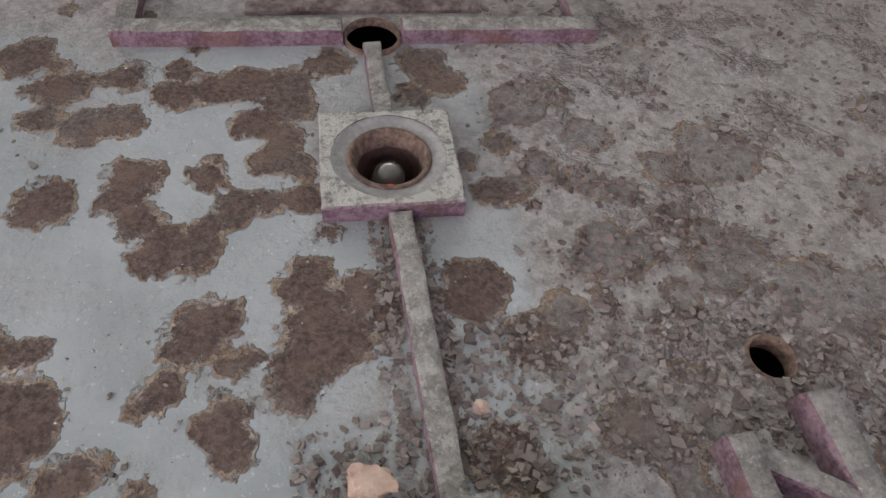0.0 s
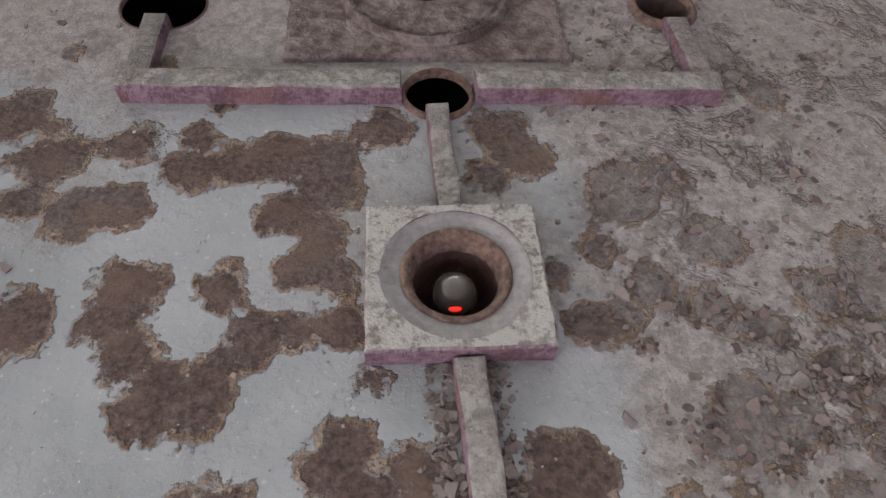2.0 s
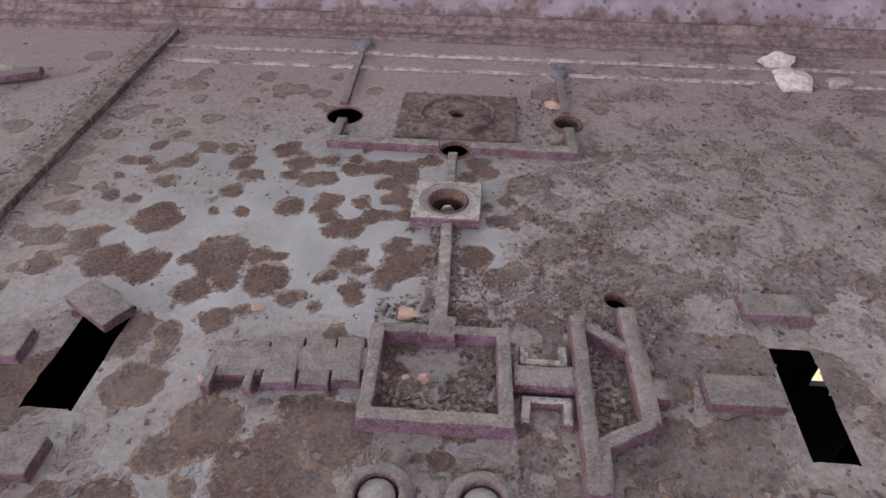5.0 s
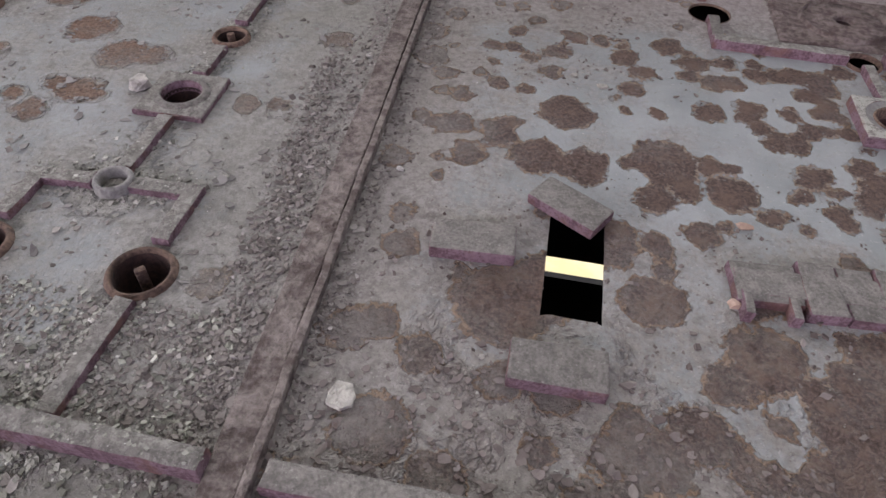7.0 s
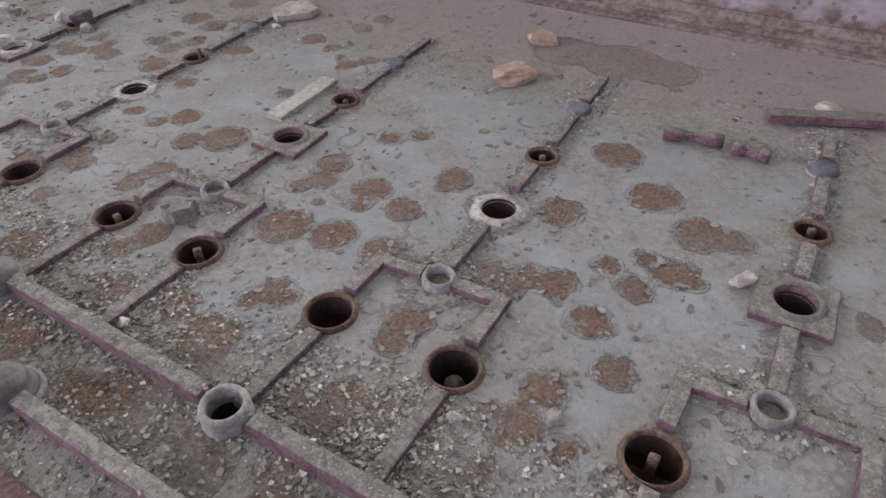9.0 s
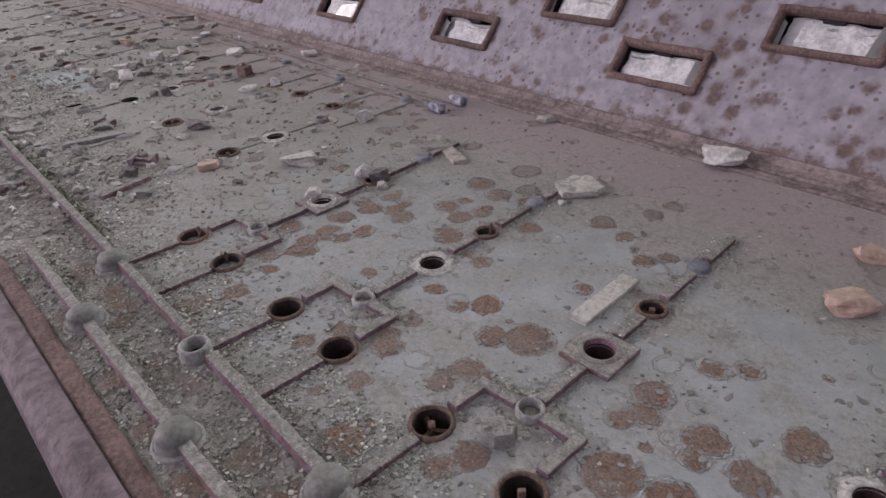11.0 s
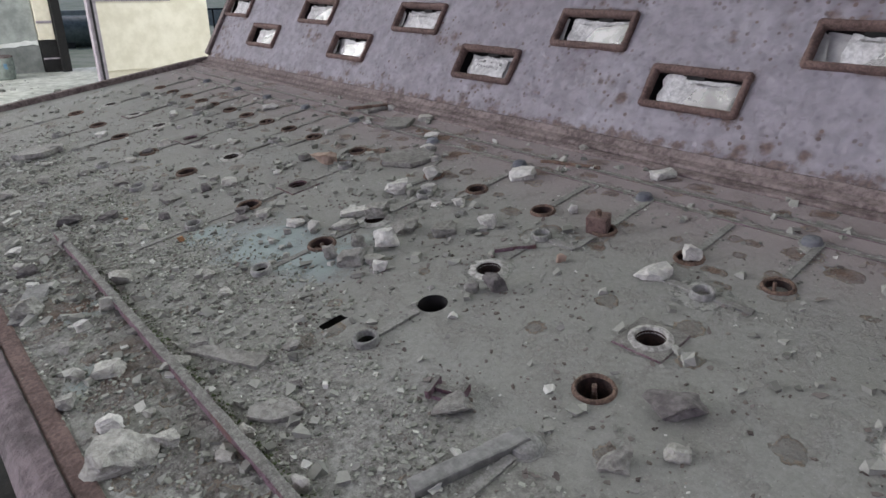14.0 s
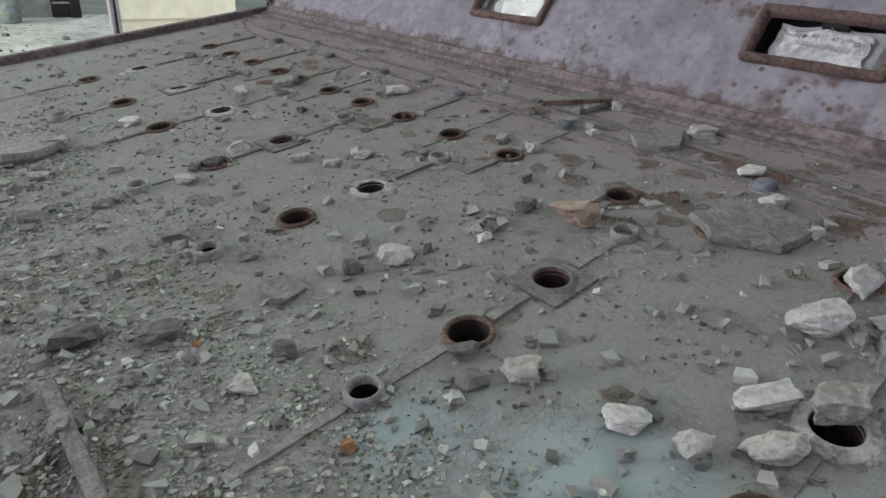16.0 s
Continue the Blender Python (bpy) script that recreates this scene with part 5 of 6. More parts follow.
rocks("grey", "-1661,-67,20,15,6 -1649,75,14,10,4 -1649,177,32,23,9 -1550,121,15,11,9 -1459,16,33,24,9 -1357,46,25,18,7 -1331,-67,24,17,7 -1200,-28,19,13,8 -1132,147,21,15,7")
rocks("pale", "-2449,398,18,13,5 -2383,249,41,30,12 -2312,-32,23,17,7 -2275,20,20,14,6 -2233,120,31,22,9 -2215,-101,27,20,8 -2203,56,22,16,6 -2170,144,20,15,6 -2150,-56,18,13,5 -2138,159,20,14,5 -2133,187,23,16,6 -1978,104,30,22,8 -1963,-70,9,7,4 -1954,-140,18,13,5 -1948,411,27,20,8 -1946,-165,18,13,6 -1938,-72,9,6,2 -1934,-19,21,15,6")
rocks("pale", "-1919,22,9,6,5 -1873,-29,9,6,3 -1867,21,7,5,3 -1860,-16,6,4,2 -1848,84,26,19,7 -1835,-157,28,20,16 -1827,-77,25,18,11 -1785,-101,18,13,11 -1775,57,7,5,5 -1765,102,18,13,11 -1764,-16,17,12,7 -1741,124,32,20,9 -1735,163,31,22,14 -1736,37,9,7,4 -1721,-19,16,12,5 -1688,-130,29,21,8 -1670,425,15,11,4 -1660,101,22,16,6")
rocks("pale", "-1650,-92,26,19,8 -1582,-154,53,38,15 -1532,-162,24,17,7 -1532,-107,14,10,6 -1476,-86,15,11,10 -1470,-153,49,35,14 -1401,-159,34,25,10 -1337,72,20,14,6 -1269,-74,17,12,8 -1020,152,15,11,8 -1016,411,30,22,8 -1002,163,12,9,3 -484,-55,9,6,4 -446,-34,11,8,7 -394,93,14,10,9 -379,314,28,20,8 -280,156,6,5,3 -182,-43,3,2,2")
rocks("pale", "-157,165,7,5,2 -140,157,8,6,2 338,357,30,21,8")
rocks("dark", "-2222,89,21,15,6 -2036,-70,33,23,9 -2004,-37,29,21,8 -1983,78,16,11,9 -1942,9,17,12,7 -1930,-136,24,17,7 -1876,75,20,14,7 -1859,64,19,14,5 -1701,111,13,9,8 -1538,135,24,17,13 -1354,104,39,28,11 -1310,6,29,21,8 -1269,-18,25,18,10 -1154,56,15,11,4 -1039,161,28,20,14")
rocks("pale", "-1668,-165,20,15,9 -1573,-128,22,16,9 -1540,-88,12,10,7 -1413,-137,18,14,9 -1467,-137,16,12,10 -1700,-150,17,13,8 -1745,-145,19,14,8 -1610,-125,12,9,6 -1510,-135,13,10,6")
rocks("white", "-1622,-150,24,17,9 -1770,-128,17,13,8 -1642,95,19,14,9")
rocks("grey", "-1490,-140,26,16,9 -1426,-69,20,15,9 -1388,-39,18,14,10 -1340,-128,20,15,8 -1372,-120,13,10,6 -1600,-20,18,14,6 -1560,-40,14,10,5")
rocks("slab", "-1546,-66,50,24,4")
rocks("disc", "-1999,37,30,27,3")
rocks("rust", "-1984,-22,8,6,2 -1864,-2,9,7,6")
rocks("slabf", "-2390,-28,71,72,9")
rocks("orange", "-1524,203,11,8,7")
rocks("large", "-1146,131,50,34,11")
rocks("shell", "-1217,51,28,20,8")
rocks("slabg", "-1352,-163,76,34,9 -867,280,53,51,7")
rocks("fan", "-704,-13,24,18,11")
rocks("flatpale", "-229,-71,13,13,2")
rocks("pink", "-83,4,7,5,4 -73,54,9,6,2 1,14,5,4,3 6,55,14,10,4 11,14,5,4,2 20,13,7,5,5 35,70,5,4,3 92,296,17,12,5")


def stick(name, label, category, x0, y0, x1, y1, w, h, mat, z=0.0, tip=0.0):
    d = Vector((x1 - x0, y1 - y0))
    ob = tagged(mesh_ob(name, worn(bar_mesh(d.length, w, h, len(bpy.data.objects)), 0.0005, 60), mat), label, category)
    ob.matrix_world = D @ pose(x0, y0, z, tip, 0, math.degrees(math.atan2(-d.x, d.y)))
    return ob


M_WOOD = plain("weathered_wood", (0.2, 0.185, 0.16), (0.36, 0.34, 0.3), 120, 0.9, 0.001, scale2=60)
M_TUBE = plain("dirty_plastic_tube", (0.12, 0.12, 0.115), (0.24, 0.24, 0.23), 150, 0.45, 0.0004)
stick("wooden_slat", "short weathered wooden slat lying loose", "wooden slat", -1.082, 0.280, -1.004, 0.250, 0.016, 0.004, M_WOOD)
stick("metal_strip", "dusty metal strip lying across a bar end", "metal strip", -0.416, 0.279, -0.340, 0.309, 0.012, 0.005, M_BAR, 0.004)
stick("cover_strip", "pale flat cover strip come loose", "cover strip", -0.7375, 0.108, -0.7405, 0.180, 0.0155, 0.0035, M_PALE)
stick("metal_strip", "dark grimy metal strip with a pale tip", "metal strip", -1.427, -0.045, -1.407, 0.027, 0.012, 0.006, M_TUBE)
stick("metal_strip", "dusty metal strip broken off the diagram", "metal strip", -1.230, -0.064, -1.242, -0.008, 0.008, 0.005, M_BAR)
stick("metal_strip", "short dusty strip across the front ledge", "metal strip", -1.336, -0.150, -1.341, -0.112, 0.006, 0.005, M_BAR)
stick("metal_strip", "thin bent strip of metal", "metal strip", -1.582, 0.181, -1.557, 0.209, 0.005, 0.004, M_BAR)
stick("metal_rod", "thin dark rod lying along the back", "rod", -1.690, 0.372, -1.620, 0.390, 0.0035, 0.0035, M_RING)
stick("metal_rod", "thin rusty rod leaning on rubble at the back", "rod", -2.095, 0.372, -2.05, 0.417, 0.004, 0.004, M_RING, 0.006)
stick("perforated_strip", "flat grey steel strip in the grit", "metal strip", -1.89, -0.135, -1.825, -0.165, 0.022, 0.0025, M_GREYRING)
stick("metal_strip", "grey steel strip lying in the grit", "metal strip", -1.665, -0.075, -1.60, -0.045, 0.014, 0.003, M_GREY)
for x0, y0, x1, y1 in ((-0.474, 0.2205, -0.435, 0.2275), (-0.428, 0.223, -0.404, 0.222)):
    t = thing("terminal_fitting", "small grey cylindrical terminal fitting lying on its side", "terminal", x0, y0, 0.005, math.degrees(math.atan2(y1 - y0, x1 - x0)), "terminal fittings")
    n = math.hypot(x1 - x0, y1 - y0)
    r = 0.0048
    part("barrel", worn(lathe([(0.0003, 0.0), (r, 0.0), (r, n * 0.3), (r * 0.72, n * 0.32), (r * 0.72, n * 0.7), (r, n * 0.72), (r, n), (0.0003, n)], 18), 0.0003, 200), M_BAR, t, smooth=True).matrix_basis = pose(0, 0, 0, 0, 90, 0)
for x, y, turn in ((-1.146, 0.385, 10), (-1.148, 0.347, 28)):
    bm = lathe([(0.0003, 0.0), (0.0065, 0.002), (0.0075, 0.011), (0.007, 0.02), (0.0072, 0.025), (0.0003, 0.027)], 26)
    worn(bm, 0.0022, 190)
    ob = tagged(mesh_ob("crumpled_wrapper", bm, M_BLUEFILM), "crumpled blue and silver wrapper", "wrapper", "wrappers")
    ob.matrix_world = D @ pose(x - 0.015, y, 0.0066, 0, 90, 0) @ pose(0, 0, 0, 0, 0, turn)
for x, y, turn, k in ((-1.292, 0.006, 38, 1.0), (-1.470, 0.022, 20, 0.85)):
    t = thing("channel_fitting", "broken dusty channel-shaped fitting lying in the grit", "fitting", x, y, 0, turn, "broken fittings")
    part("base_plate", worn(slab(bmesh.new(), -0.014 * k, 0.014 * k, -0.008 * k, 0.008 * k, -0.0005, 0.003, 0.0008), 0.0006, 110), M_BAR, t)
    for side in (-1, 1):
        part("side_web", worn(slab(bmesh.new(), side * 0.0125 * k - 0.002, side * 0.0125 * k + 0.002, -0.011 * k, 0.010 * k, 0.0015, 0.0095 * k, 0.0008), 0.0006, 110), M_BAR, t)
    part("cross_web", worn(slab(bmesh.new(), -0.0104 * k, 0.0104 * k, -0.002, 0.002, 0.002, 0.0075 * k, 0.0006), 0.0005, 110), M_BAR, t)
t = thing("relay_block", "small rusted relay block standing on the desk", "relay", -1.532, 0.268, 0, 18)
part("case", worn(slab(bmesh.new(), -0.0095, 0.0095, -0.008, 0.008, -0.0005, 0.016, 0.0015), 0.0012, 90), M_FRAME, t)
part("terminal_post", lathe([(0.0003, 0.0215), (0.0028, 0.021), (0.0032, 0.0145)], 12), M_RING, t)


# ---- grit, chips and flakes: uncounted stuff ----
def scatter(name, label, category, pts, sizes, mat, seed, flat=0.6, lift=0.0):
    """Small angular chips at pts (x, y), half sunk, as one object."""
    rng = np.random.default_rng(seed)
    pts = np.array(pts)
    ok = np.ones(len(pts), bool)
    for hx, hy, r in HOLES:
        ok &= np.hypot(pts[:, 0] - hx, pts[:, 1] - hy) > r + 0.001
    for a, b, c, d in SLOTS:
        ok &= ~((pts[:, 0] > a) & (pts[:, 0] < b) & (pts[:, 1] > c) & (pts[:, 1] < d))
    ok &= (pts[:, 1] > -0.184) & (pts[:, 1] < 0.43) & (pts[:, 0] > X0) & (pts[:, 0] < X1)
    pts, sizes = pts[ok], np.array(sizes)[ok]
    n = len(pts)
    cube = np.array([(x, y, z) for x in (-1, 1) for y in (-1, 1) for z in (-1, 1)], float) * 0.5
    v = (cube[None] * rng.uniform(0.45, 1.0, (n, 8, 3)) + rng.uniform(-0.17, 0.17, (n, 8, 3))) * np.stack([np.ones(n), rng.uniform(0.5, 1, n), rng.uniform(flat * 0.5, flat, n)], -1)[:, None]
    a, b = rng.uniform(0, 6.283, n), rng.normal(0, 0.35, n)
    ca, sa, cb, sb = np.cos(a), np.sin(a), np.cos(b), np.sin(b)
    x, y, z = v[..., 0], v[..., 1], v[..., 2]
    x, z = x * cb[:, None] + z * sb[:, None], -x * sb[:, None] + z * cb[:, None]
    x, y = x * ca[:, None] - y * sa[:, None], x * sa[:, None] + y * ca[:, None]
    v = np.stack([x, y, z], -1) * sizes[:, None, None]
    v[..., 0] += pts[:, None, 0]
    v[..., 1] += pts[:, None, 1]
    v[..., 2] += (sizes * flat * 0.16)[:, None] + lift
    f = np.array([(0, 1, 3, 2), (4, 6, 7, 5), (0, 4, 5, 1), (2, 3, 7, 6), (0, 2, 6, 4), (1, 5, 7, 3)])
    faces = (f[None] + (np.arange(n) * 8)[:, None, None]).reshape(-1, 4)
    me = bpy.data.meshes.new(name)
    me.from_pydata(v.reshape(-1, 3).tolist(), [], faces.tolist())
    me.materials.append(mat)
    ob = new(name, me)
    ob.matrix_world = D
    return tagged(ob, label, category, kind="stuff")


def flakes(name, label, category, pts, sizes, mat, seed, lift=1.0):
    """Curled flakes of paint with thin edges, as one object."""
    rng = np.random.default_rng(seed)
    verts, faces = [], []
    for (px, py), s in zip(pts, sizes):
        if any(math.hypot(px - hx, py - hy) < r + s for hx, hy, r in HOLES) or any(a - s < px < b + s and c - s < py < d + s for a, b, c, d in SLOTS):
            continue
        a, curl, w = rng.uniform(0, 6.283), rng.uniform(0.15, 1.0), rng.uniform(0.45, 1.0)
        base, k = len(verts), int(rng.integers(6, 9))
        ring = [(math.cos(6.283 * i / k), math.sin(6.283 * i / k), rng.uniform(0.3, 0.6)) for i in range(k)]
        for u, q, r in [(0, 0, 0)] + ring:
            lx, ly = u * r * s, q * r * s * w
            lz = 0.0003 + lift * curl * s * 0.3 * (lx / s + 0.5) ** 2 + 0.05 * s * rng.uniform()
            verts.append((px + lx * math.cos(a) - ly * math.sin(a), py + lx * math.sin(a) + ly * math.cos(a), lz))
        faces += [(base, base + 1 + i, base + 1 + (i + 1) % k) for i in range(k)]
    me = bpy.data.meshes.new(name)
    me.from_pydata(verts, [], faces)
    me.materials.append(mat)
    ob = new(name, me)
    ob.modifiers.new("thickness", "SOLIDIFY").thickness = 0.0004
    ob.matrix_world = D
    return tagged(ob, label, category, kind="stuff")


M_GRAVEL = grit_mat("brown_grey_gravel", (0.095, 0.085, 0.076), (0.24, 0.225, 0.205), (0.42, 0.405, 0.38))
M_GRAVELS = grit_mat("brown_gravel", (0.08, 0.066, 0.058), (0.2, 0.178, 0.16), (0.28, 0.255, 0.235))
M_SCAB = grit_mat("crust_flakes", (0.09, 0.074, 0.067), (0.19, 0.168, 0.155), (0.26, 0.24, 0.225))
R = np.random.default_rng(11)


def within(n, x0, x1, y0, y1, clump=0.0, scale=30.0, seed=0.0):
    """n places in a rectangle, thinned to clumps."""
    out = []
    while len(out) < n:
        x, y = R.uniform(x0, x1), R.uniform(y0, y1)
        if clump and noise.noise(Vector((x * scale, y * scale, seed))) * 0.9 + R.uniform(-0.5, 0.5) < clump:
            continue
        out.append((x, y))
    return out


def beside(n, lines, spread_by):
    """n places strewn along lines."""
    out = []
    for _ in range(n):
        x0, y0, x1, y1 = lines[R.integers(len(lines))]
        u = R.uniform()
        out.append((x0 + (x1 - x0) * u + R.normal(0, spread_by), y0 + (y1 - y0) * u + R.normal(0, spread_by)))
    return out


def sizes(n, lo, hi):
    return lo * (hi / lo) ** (R.uniform(size=n) ** 1.7)


def strew(name, label, category, pts, lo, hi, mat, seed, flat=0.6, lift=0.0):
    return scatter(name, label, category, pts, sizes(len(pts), lo, hi), mat, seed, flat, lift)


strew("brown_chips", "dark brown rust chips heaped inside the raised frame", "rust chips", [p for p in within(1700, -0.001, 0.055, -0.009, 0.036, -0.1, 60) if p[1] < 0.014 or p[0] > 0.036 or p[0] < 0.004] + within(620, 0.097, 0.118, -0.014, 0.044), 0.0010, 0.0042, M_CHIPS, 1)
strew("brown_chips", "brown rust chips strewn over the bay", "rust chips", within(2000, 0.06, 0.32, -0.05, 0.12, 0.15, 34) + within(1300, -0.25, 0.3, -0.095, 0.1, 0.12, 30) + within(900, 0.04, 0.34, 0.09, 0.34, 0.3, 34), 0.0005, 0.0026, M_CHIPS, 2)
strew("brown_gravel", "grey-brown gravel heaped below the lamp", "gravel", within(2000, 0.028, 0.15, 0.05, 0.095, 0.0, 45) + within(350, -0.01, 0.05, 0.05, 0.07, 0.0, 50) + beside(900, [(0.029, 0.06, 0.026, 0.13), (0.0165, 0.06, 0.015, 0.13)], 0.002), 0.0007, 0.0036, M_GRAVELS, 20)
strew("grey_grit", "fine pale grit over the bay", "grit", within(2200, -0.25, 0.34, -0.1, 0.42, 0.1, 26), 0.0004, 0.0013, M_GRIT, 3)
strew("brown_gravel", "grey-brown gravel between the lines by the seam", "gravel", within(2600, -0.42, -0.27, -0.1, -0.045, 0.08, 30), 0.0006, 0.0034, M_GRAVEL, 21)
strew("grey_grit", "grit and crumbs gathered along the seam strip", "grit", beside(6500, [(-0.269, -0.15, -0.291, 0.41), (-0.242, -0.15, -0.262, 0.41), (-0.275, -0.1, -0.3, 0.15)], 0.006), 0.0006, 0.0036, M_GRAVEL, 4)
lines_near = []
for x in NEAR:
    lines_near += [(x - 0.034, -0.05, x - 0.034, -0.1), (x + 0.038, -0.05, x + 0.038, -0.1), (x, 0.02, x, 0.24), (x - 0.036, 0.016, x + 0.038, 0.02), (x - 0.005, 0.23, x - 0.005, 0.29)]
strew("grey_grit", "grey-white grit along the diagram's lines", "grit", beside(13000, lines_near, 0.0095) + beside(9000, lines_near, 0.005), 0.0007, 0.0032, M_GRIT, 5)
M_GREENGRIT = grit_mat("green_grey_grit", (0.12, 0.126, 0.103), (0.38, 0.395, 0.34), (0.7, 0.71, 0.64))
strew("grey_grit", "dust and crumbs lying on the busbars", "grit", beside(2600, [(-1.16, -0.0983, -0.264, -0.1055)], 0.0016), 0.0006, 0.0022, M_GREENGRIT, 41, 0.5, 0.0086)
strew("grey_grit", "dust and crumbs lying on the front busbar", "grit", beside(1500, [(-1.16, -0.150, -0.262, -0.1455)], 0.0016), 0.0006, 0.0022, M_GREENGRIT, 42, 0.5, 0.0074)
strew("grey_grit", "pale grit and crumbs thick along the busbars", "grit", within(18000, -1.16, -0.275, -0.184, -0.045, -0.12, 34) + beside(2200, [(-1.2, -0.096, -0.27, -0.096), (-1.2, -0.114, -0.27, -0.114), (-1.16, -0.138, -0.27, -0.138)], 0.003), 0.0009, 0.0037, M_GREENGRIT, 6)
strew("grey_grit", "fine grit over the near bank", "grit", within(3200, -1.16, -0.29, -0.06, 0.42, 0.14, 24), 0.0004, 0.0016, M_GRIT, 7)
strew("grey_grit", "thick grit and crumbs over the front of the far bank", "grit", within(18500, -2.5, -1.16, -0.184, 0.012, -0.2, 22) + within(3000, -2.0, -1.6, -0.07, 0.05, -0.1, 40), 0.0008, 0.0046, M_GREENGRIT, 8)
bar_lines = [(x - 0.034, -0.05, x - 0.034, -0.097) for x in NEAR] + [(x + 0.037, -0.05, x + 0.037, -0.097) for x in NEAR] + [(x, 0.03, x, 0.068) for x in NEAR] + [(x - 0.001, 0.112, x - 0.0015, 0.14) for x in NEAR] + [(x - 0.002, 0.175, x - 0.0035, 0.215) for x in NEAR] + [(x + 0.012, 0.0165, x + 0.036, 0.0172) for x in NEAR] + [(x - 0.034, 0.014, x - 0.011, 0.0152) for x in NEAR]
strew("grey_grit", "dust and crumbs lying on the diagram bars", "grit", beside(2600, bar_lines, 0.0018), 0.0005, 0.0021, M_GRIT, 43, 0.5, 0.0040)
lines_far = []
for x in FAR:
    lines_far += [(x, -0.05, x, 0.22), (x - 0.04, 0.228, x + 0.036, 0.228), (x - 0.039, 0.28, x - 0.04, 0.345), (x + 0.034, 0.28, x + 0.033, 0.345)]
strew("brown_chips", "dark crumbs among the grit", "crumbs", within(5000, -2.6, -1.1, -0.184, 0.2, 0.28, 22), 0.0006, 0.0042, M_CHIPS, 9)
strew("grey_grit", "grit and crumbs over the far bank", "grit", within(5200, -2.82, -1.1, 0.0, 0.42, 0.3, 16) + beside(6500, lines_far, 0.007), 0.0006, 0.0030, M_GRIT, 10)
strew("plaster_crumbs", "pale crumbs of fallen plaster", "plaster crumbs", within(750, -2.8, -1.15, -0.165, 0.42, 0.12, 14) + within(240, -2.0, -1.55, 0.0, 0.28, 0.1, 20) + within(700, -2.4, -1.2, -0.165, -0.02, 0.0, 16), 0.004, 0.0125, M_GRIT, 12, 0.75)
strew("grey_grit", "pale crust along the rear rails", "grit", beside(3600, [(-0.27, 0.355, 0.6, 0.355), (-0.27, 0.385, 0.6, 0.385), (-2.7, 0.352, -1.16, 0.352), (-2.7, 0.383, -1.16, 0.383), (-2.8, 0.412, 0.6, 0.412)], 0.004), 0.0005, 0.0022, M_GRIT, 13)
strew("moss_bits", "green moss bits by the front bar", "moss", beside(3200, [(-1.9, -0.086, -1.14, -0.092), (-1.7, -0.0875, -1.14, -0.0915)], 0.0028) + beside(350, [(-2.1, -0.02, -1.8, 0.0)], 0.006) + within(500, -2.3, -1.8, -0.1, 0.1, 0.2, 18), 0.0006, 0.0026, M_MOSS, 14)
strew("crust_scabs", "rough rusty scabs of crust raised off the desk top", "rust crust", within(700, 0.05, 0.34, 0.05, 0.36, 0.2, 34) + within(600, -0.03, 0.1, 0.238, 0.31) + within(700, -0.24, 0.3, -0.09, 0.06, 0.2, 30), 0.0014, 0.0048, M_SCAB, 17, 0.4)
strew("crust_scabs", "lifted scabs of crust round the rust spots", "rust crust", within(1300, -1.15, -0.29, -0.15, 0.4, 0.25, 34), 0.0014, 0.0055, M_GRAVEL, 18, 0.3)


def clumps(n_each, near, lo, hi):
    """Places heaped round the rust patches that lie in the given box; lo and hi are shares of the patch radius."""
    x0, x1, y0, y1 = near
    out = []
    for text in RUST:
        for sx, sy, r in spots(text):
            if x0 < sx < x1 and y0 < sy < y1:
                for _ in range(int(n_each * r / 0.01)):
                    a, k = R.uniform(0, 6.283), r * math.sqrt(R.uniform(lo * lo, hi * hi))
                    out.append((sx + k * math.cos(a), sy + k * math.sin(a)))
    return out


M_CRUST = grit_mat("dark_crust", (0.065, 0.046, 0.04), (0.18, 0.145, 0.128), (0.28, 0.25, 0.23))
P = clumps(5, (0.05, 0.4, -0.06, 0.2), 0.0, 0.95) + within(260, 0.05, 0.34, 0.08, 0.34, 0.32, 38) + within(120, 0.1, 0.4, -0.05, 0.2, 0.25, 38)
flakes("crust_scabs", "raised dark scabs of rust and paint breaking up the bay", "rust crust", P, sizes(len(P), 0.0016, 0.0040), M_CRUST, 31, 1.5)
P = clumps(16, (0.05, 0.4, -0.06, 0.2), 0.0, 0.95) + within(900, 0.05, 0.34, 0.08, 0.34, 0.36, 38) + clumps(8, (-0.24, 0.12, -0.14, -0.075), 0.0, 1.0)
strew("rust_crumbs", "crumbling dark rust heaped in scabs", "rust crumbs", P, 0.0009, 0.0034, M_CRUST, 34, 0.7)
P = within(420, -0.25, -0.05, -0.15, -0.045, 0.1, 30) + within(200, -0.05, 0.3, -0.15, -0.07, 0.2, 30)
flakes("dirt_crusts", "platy dirt crusts along the front of the bay", "dirt crust", P, sizes(len(P), 0.002, 0.006), M_SCAB, 35)
P = within(420, -2.5, -1.12, 0.0, 0.4, 0.3, 26)
flakes("dirt_crusts", "curled dirt crusts on the dusty far bank", "dirt crust", P, sizes(len(P), 0.003, 0.009), M_SCAB, 36, 1.6)
P = clumps(7, (-1.15, -0.28, -0.2, 0.25), 0.7, 1.1)
flakes("paint_flakes", "curled dusty paint rims round the rust patches", "paint flakes", P, sizes(len(P), 0.002, 0.006), M_FLAKE, 32)
P = within(1100, -1.16, -0.275, -0.16, 0.0, 0.1, 30) + beside(500, [(-0.269, -0.15, -0.291, 0.41), (-0.242, -0.15, -0.262, 0.41), (-0.2555, -0.15, -0.277, 0.41)], 0.004)
flakes("dirt_crusts", "platy dirt crusts among the grit", "dirt crust", P, sizes(len(P), 0.002, 0.006), M_GRAVEL, 33)
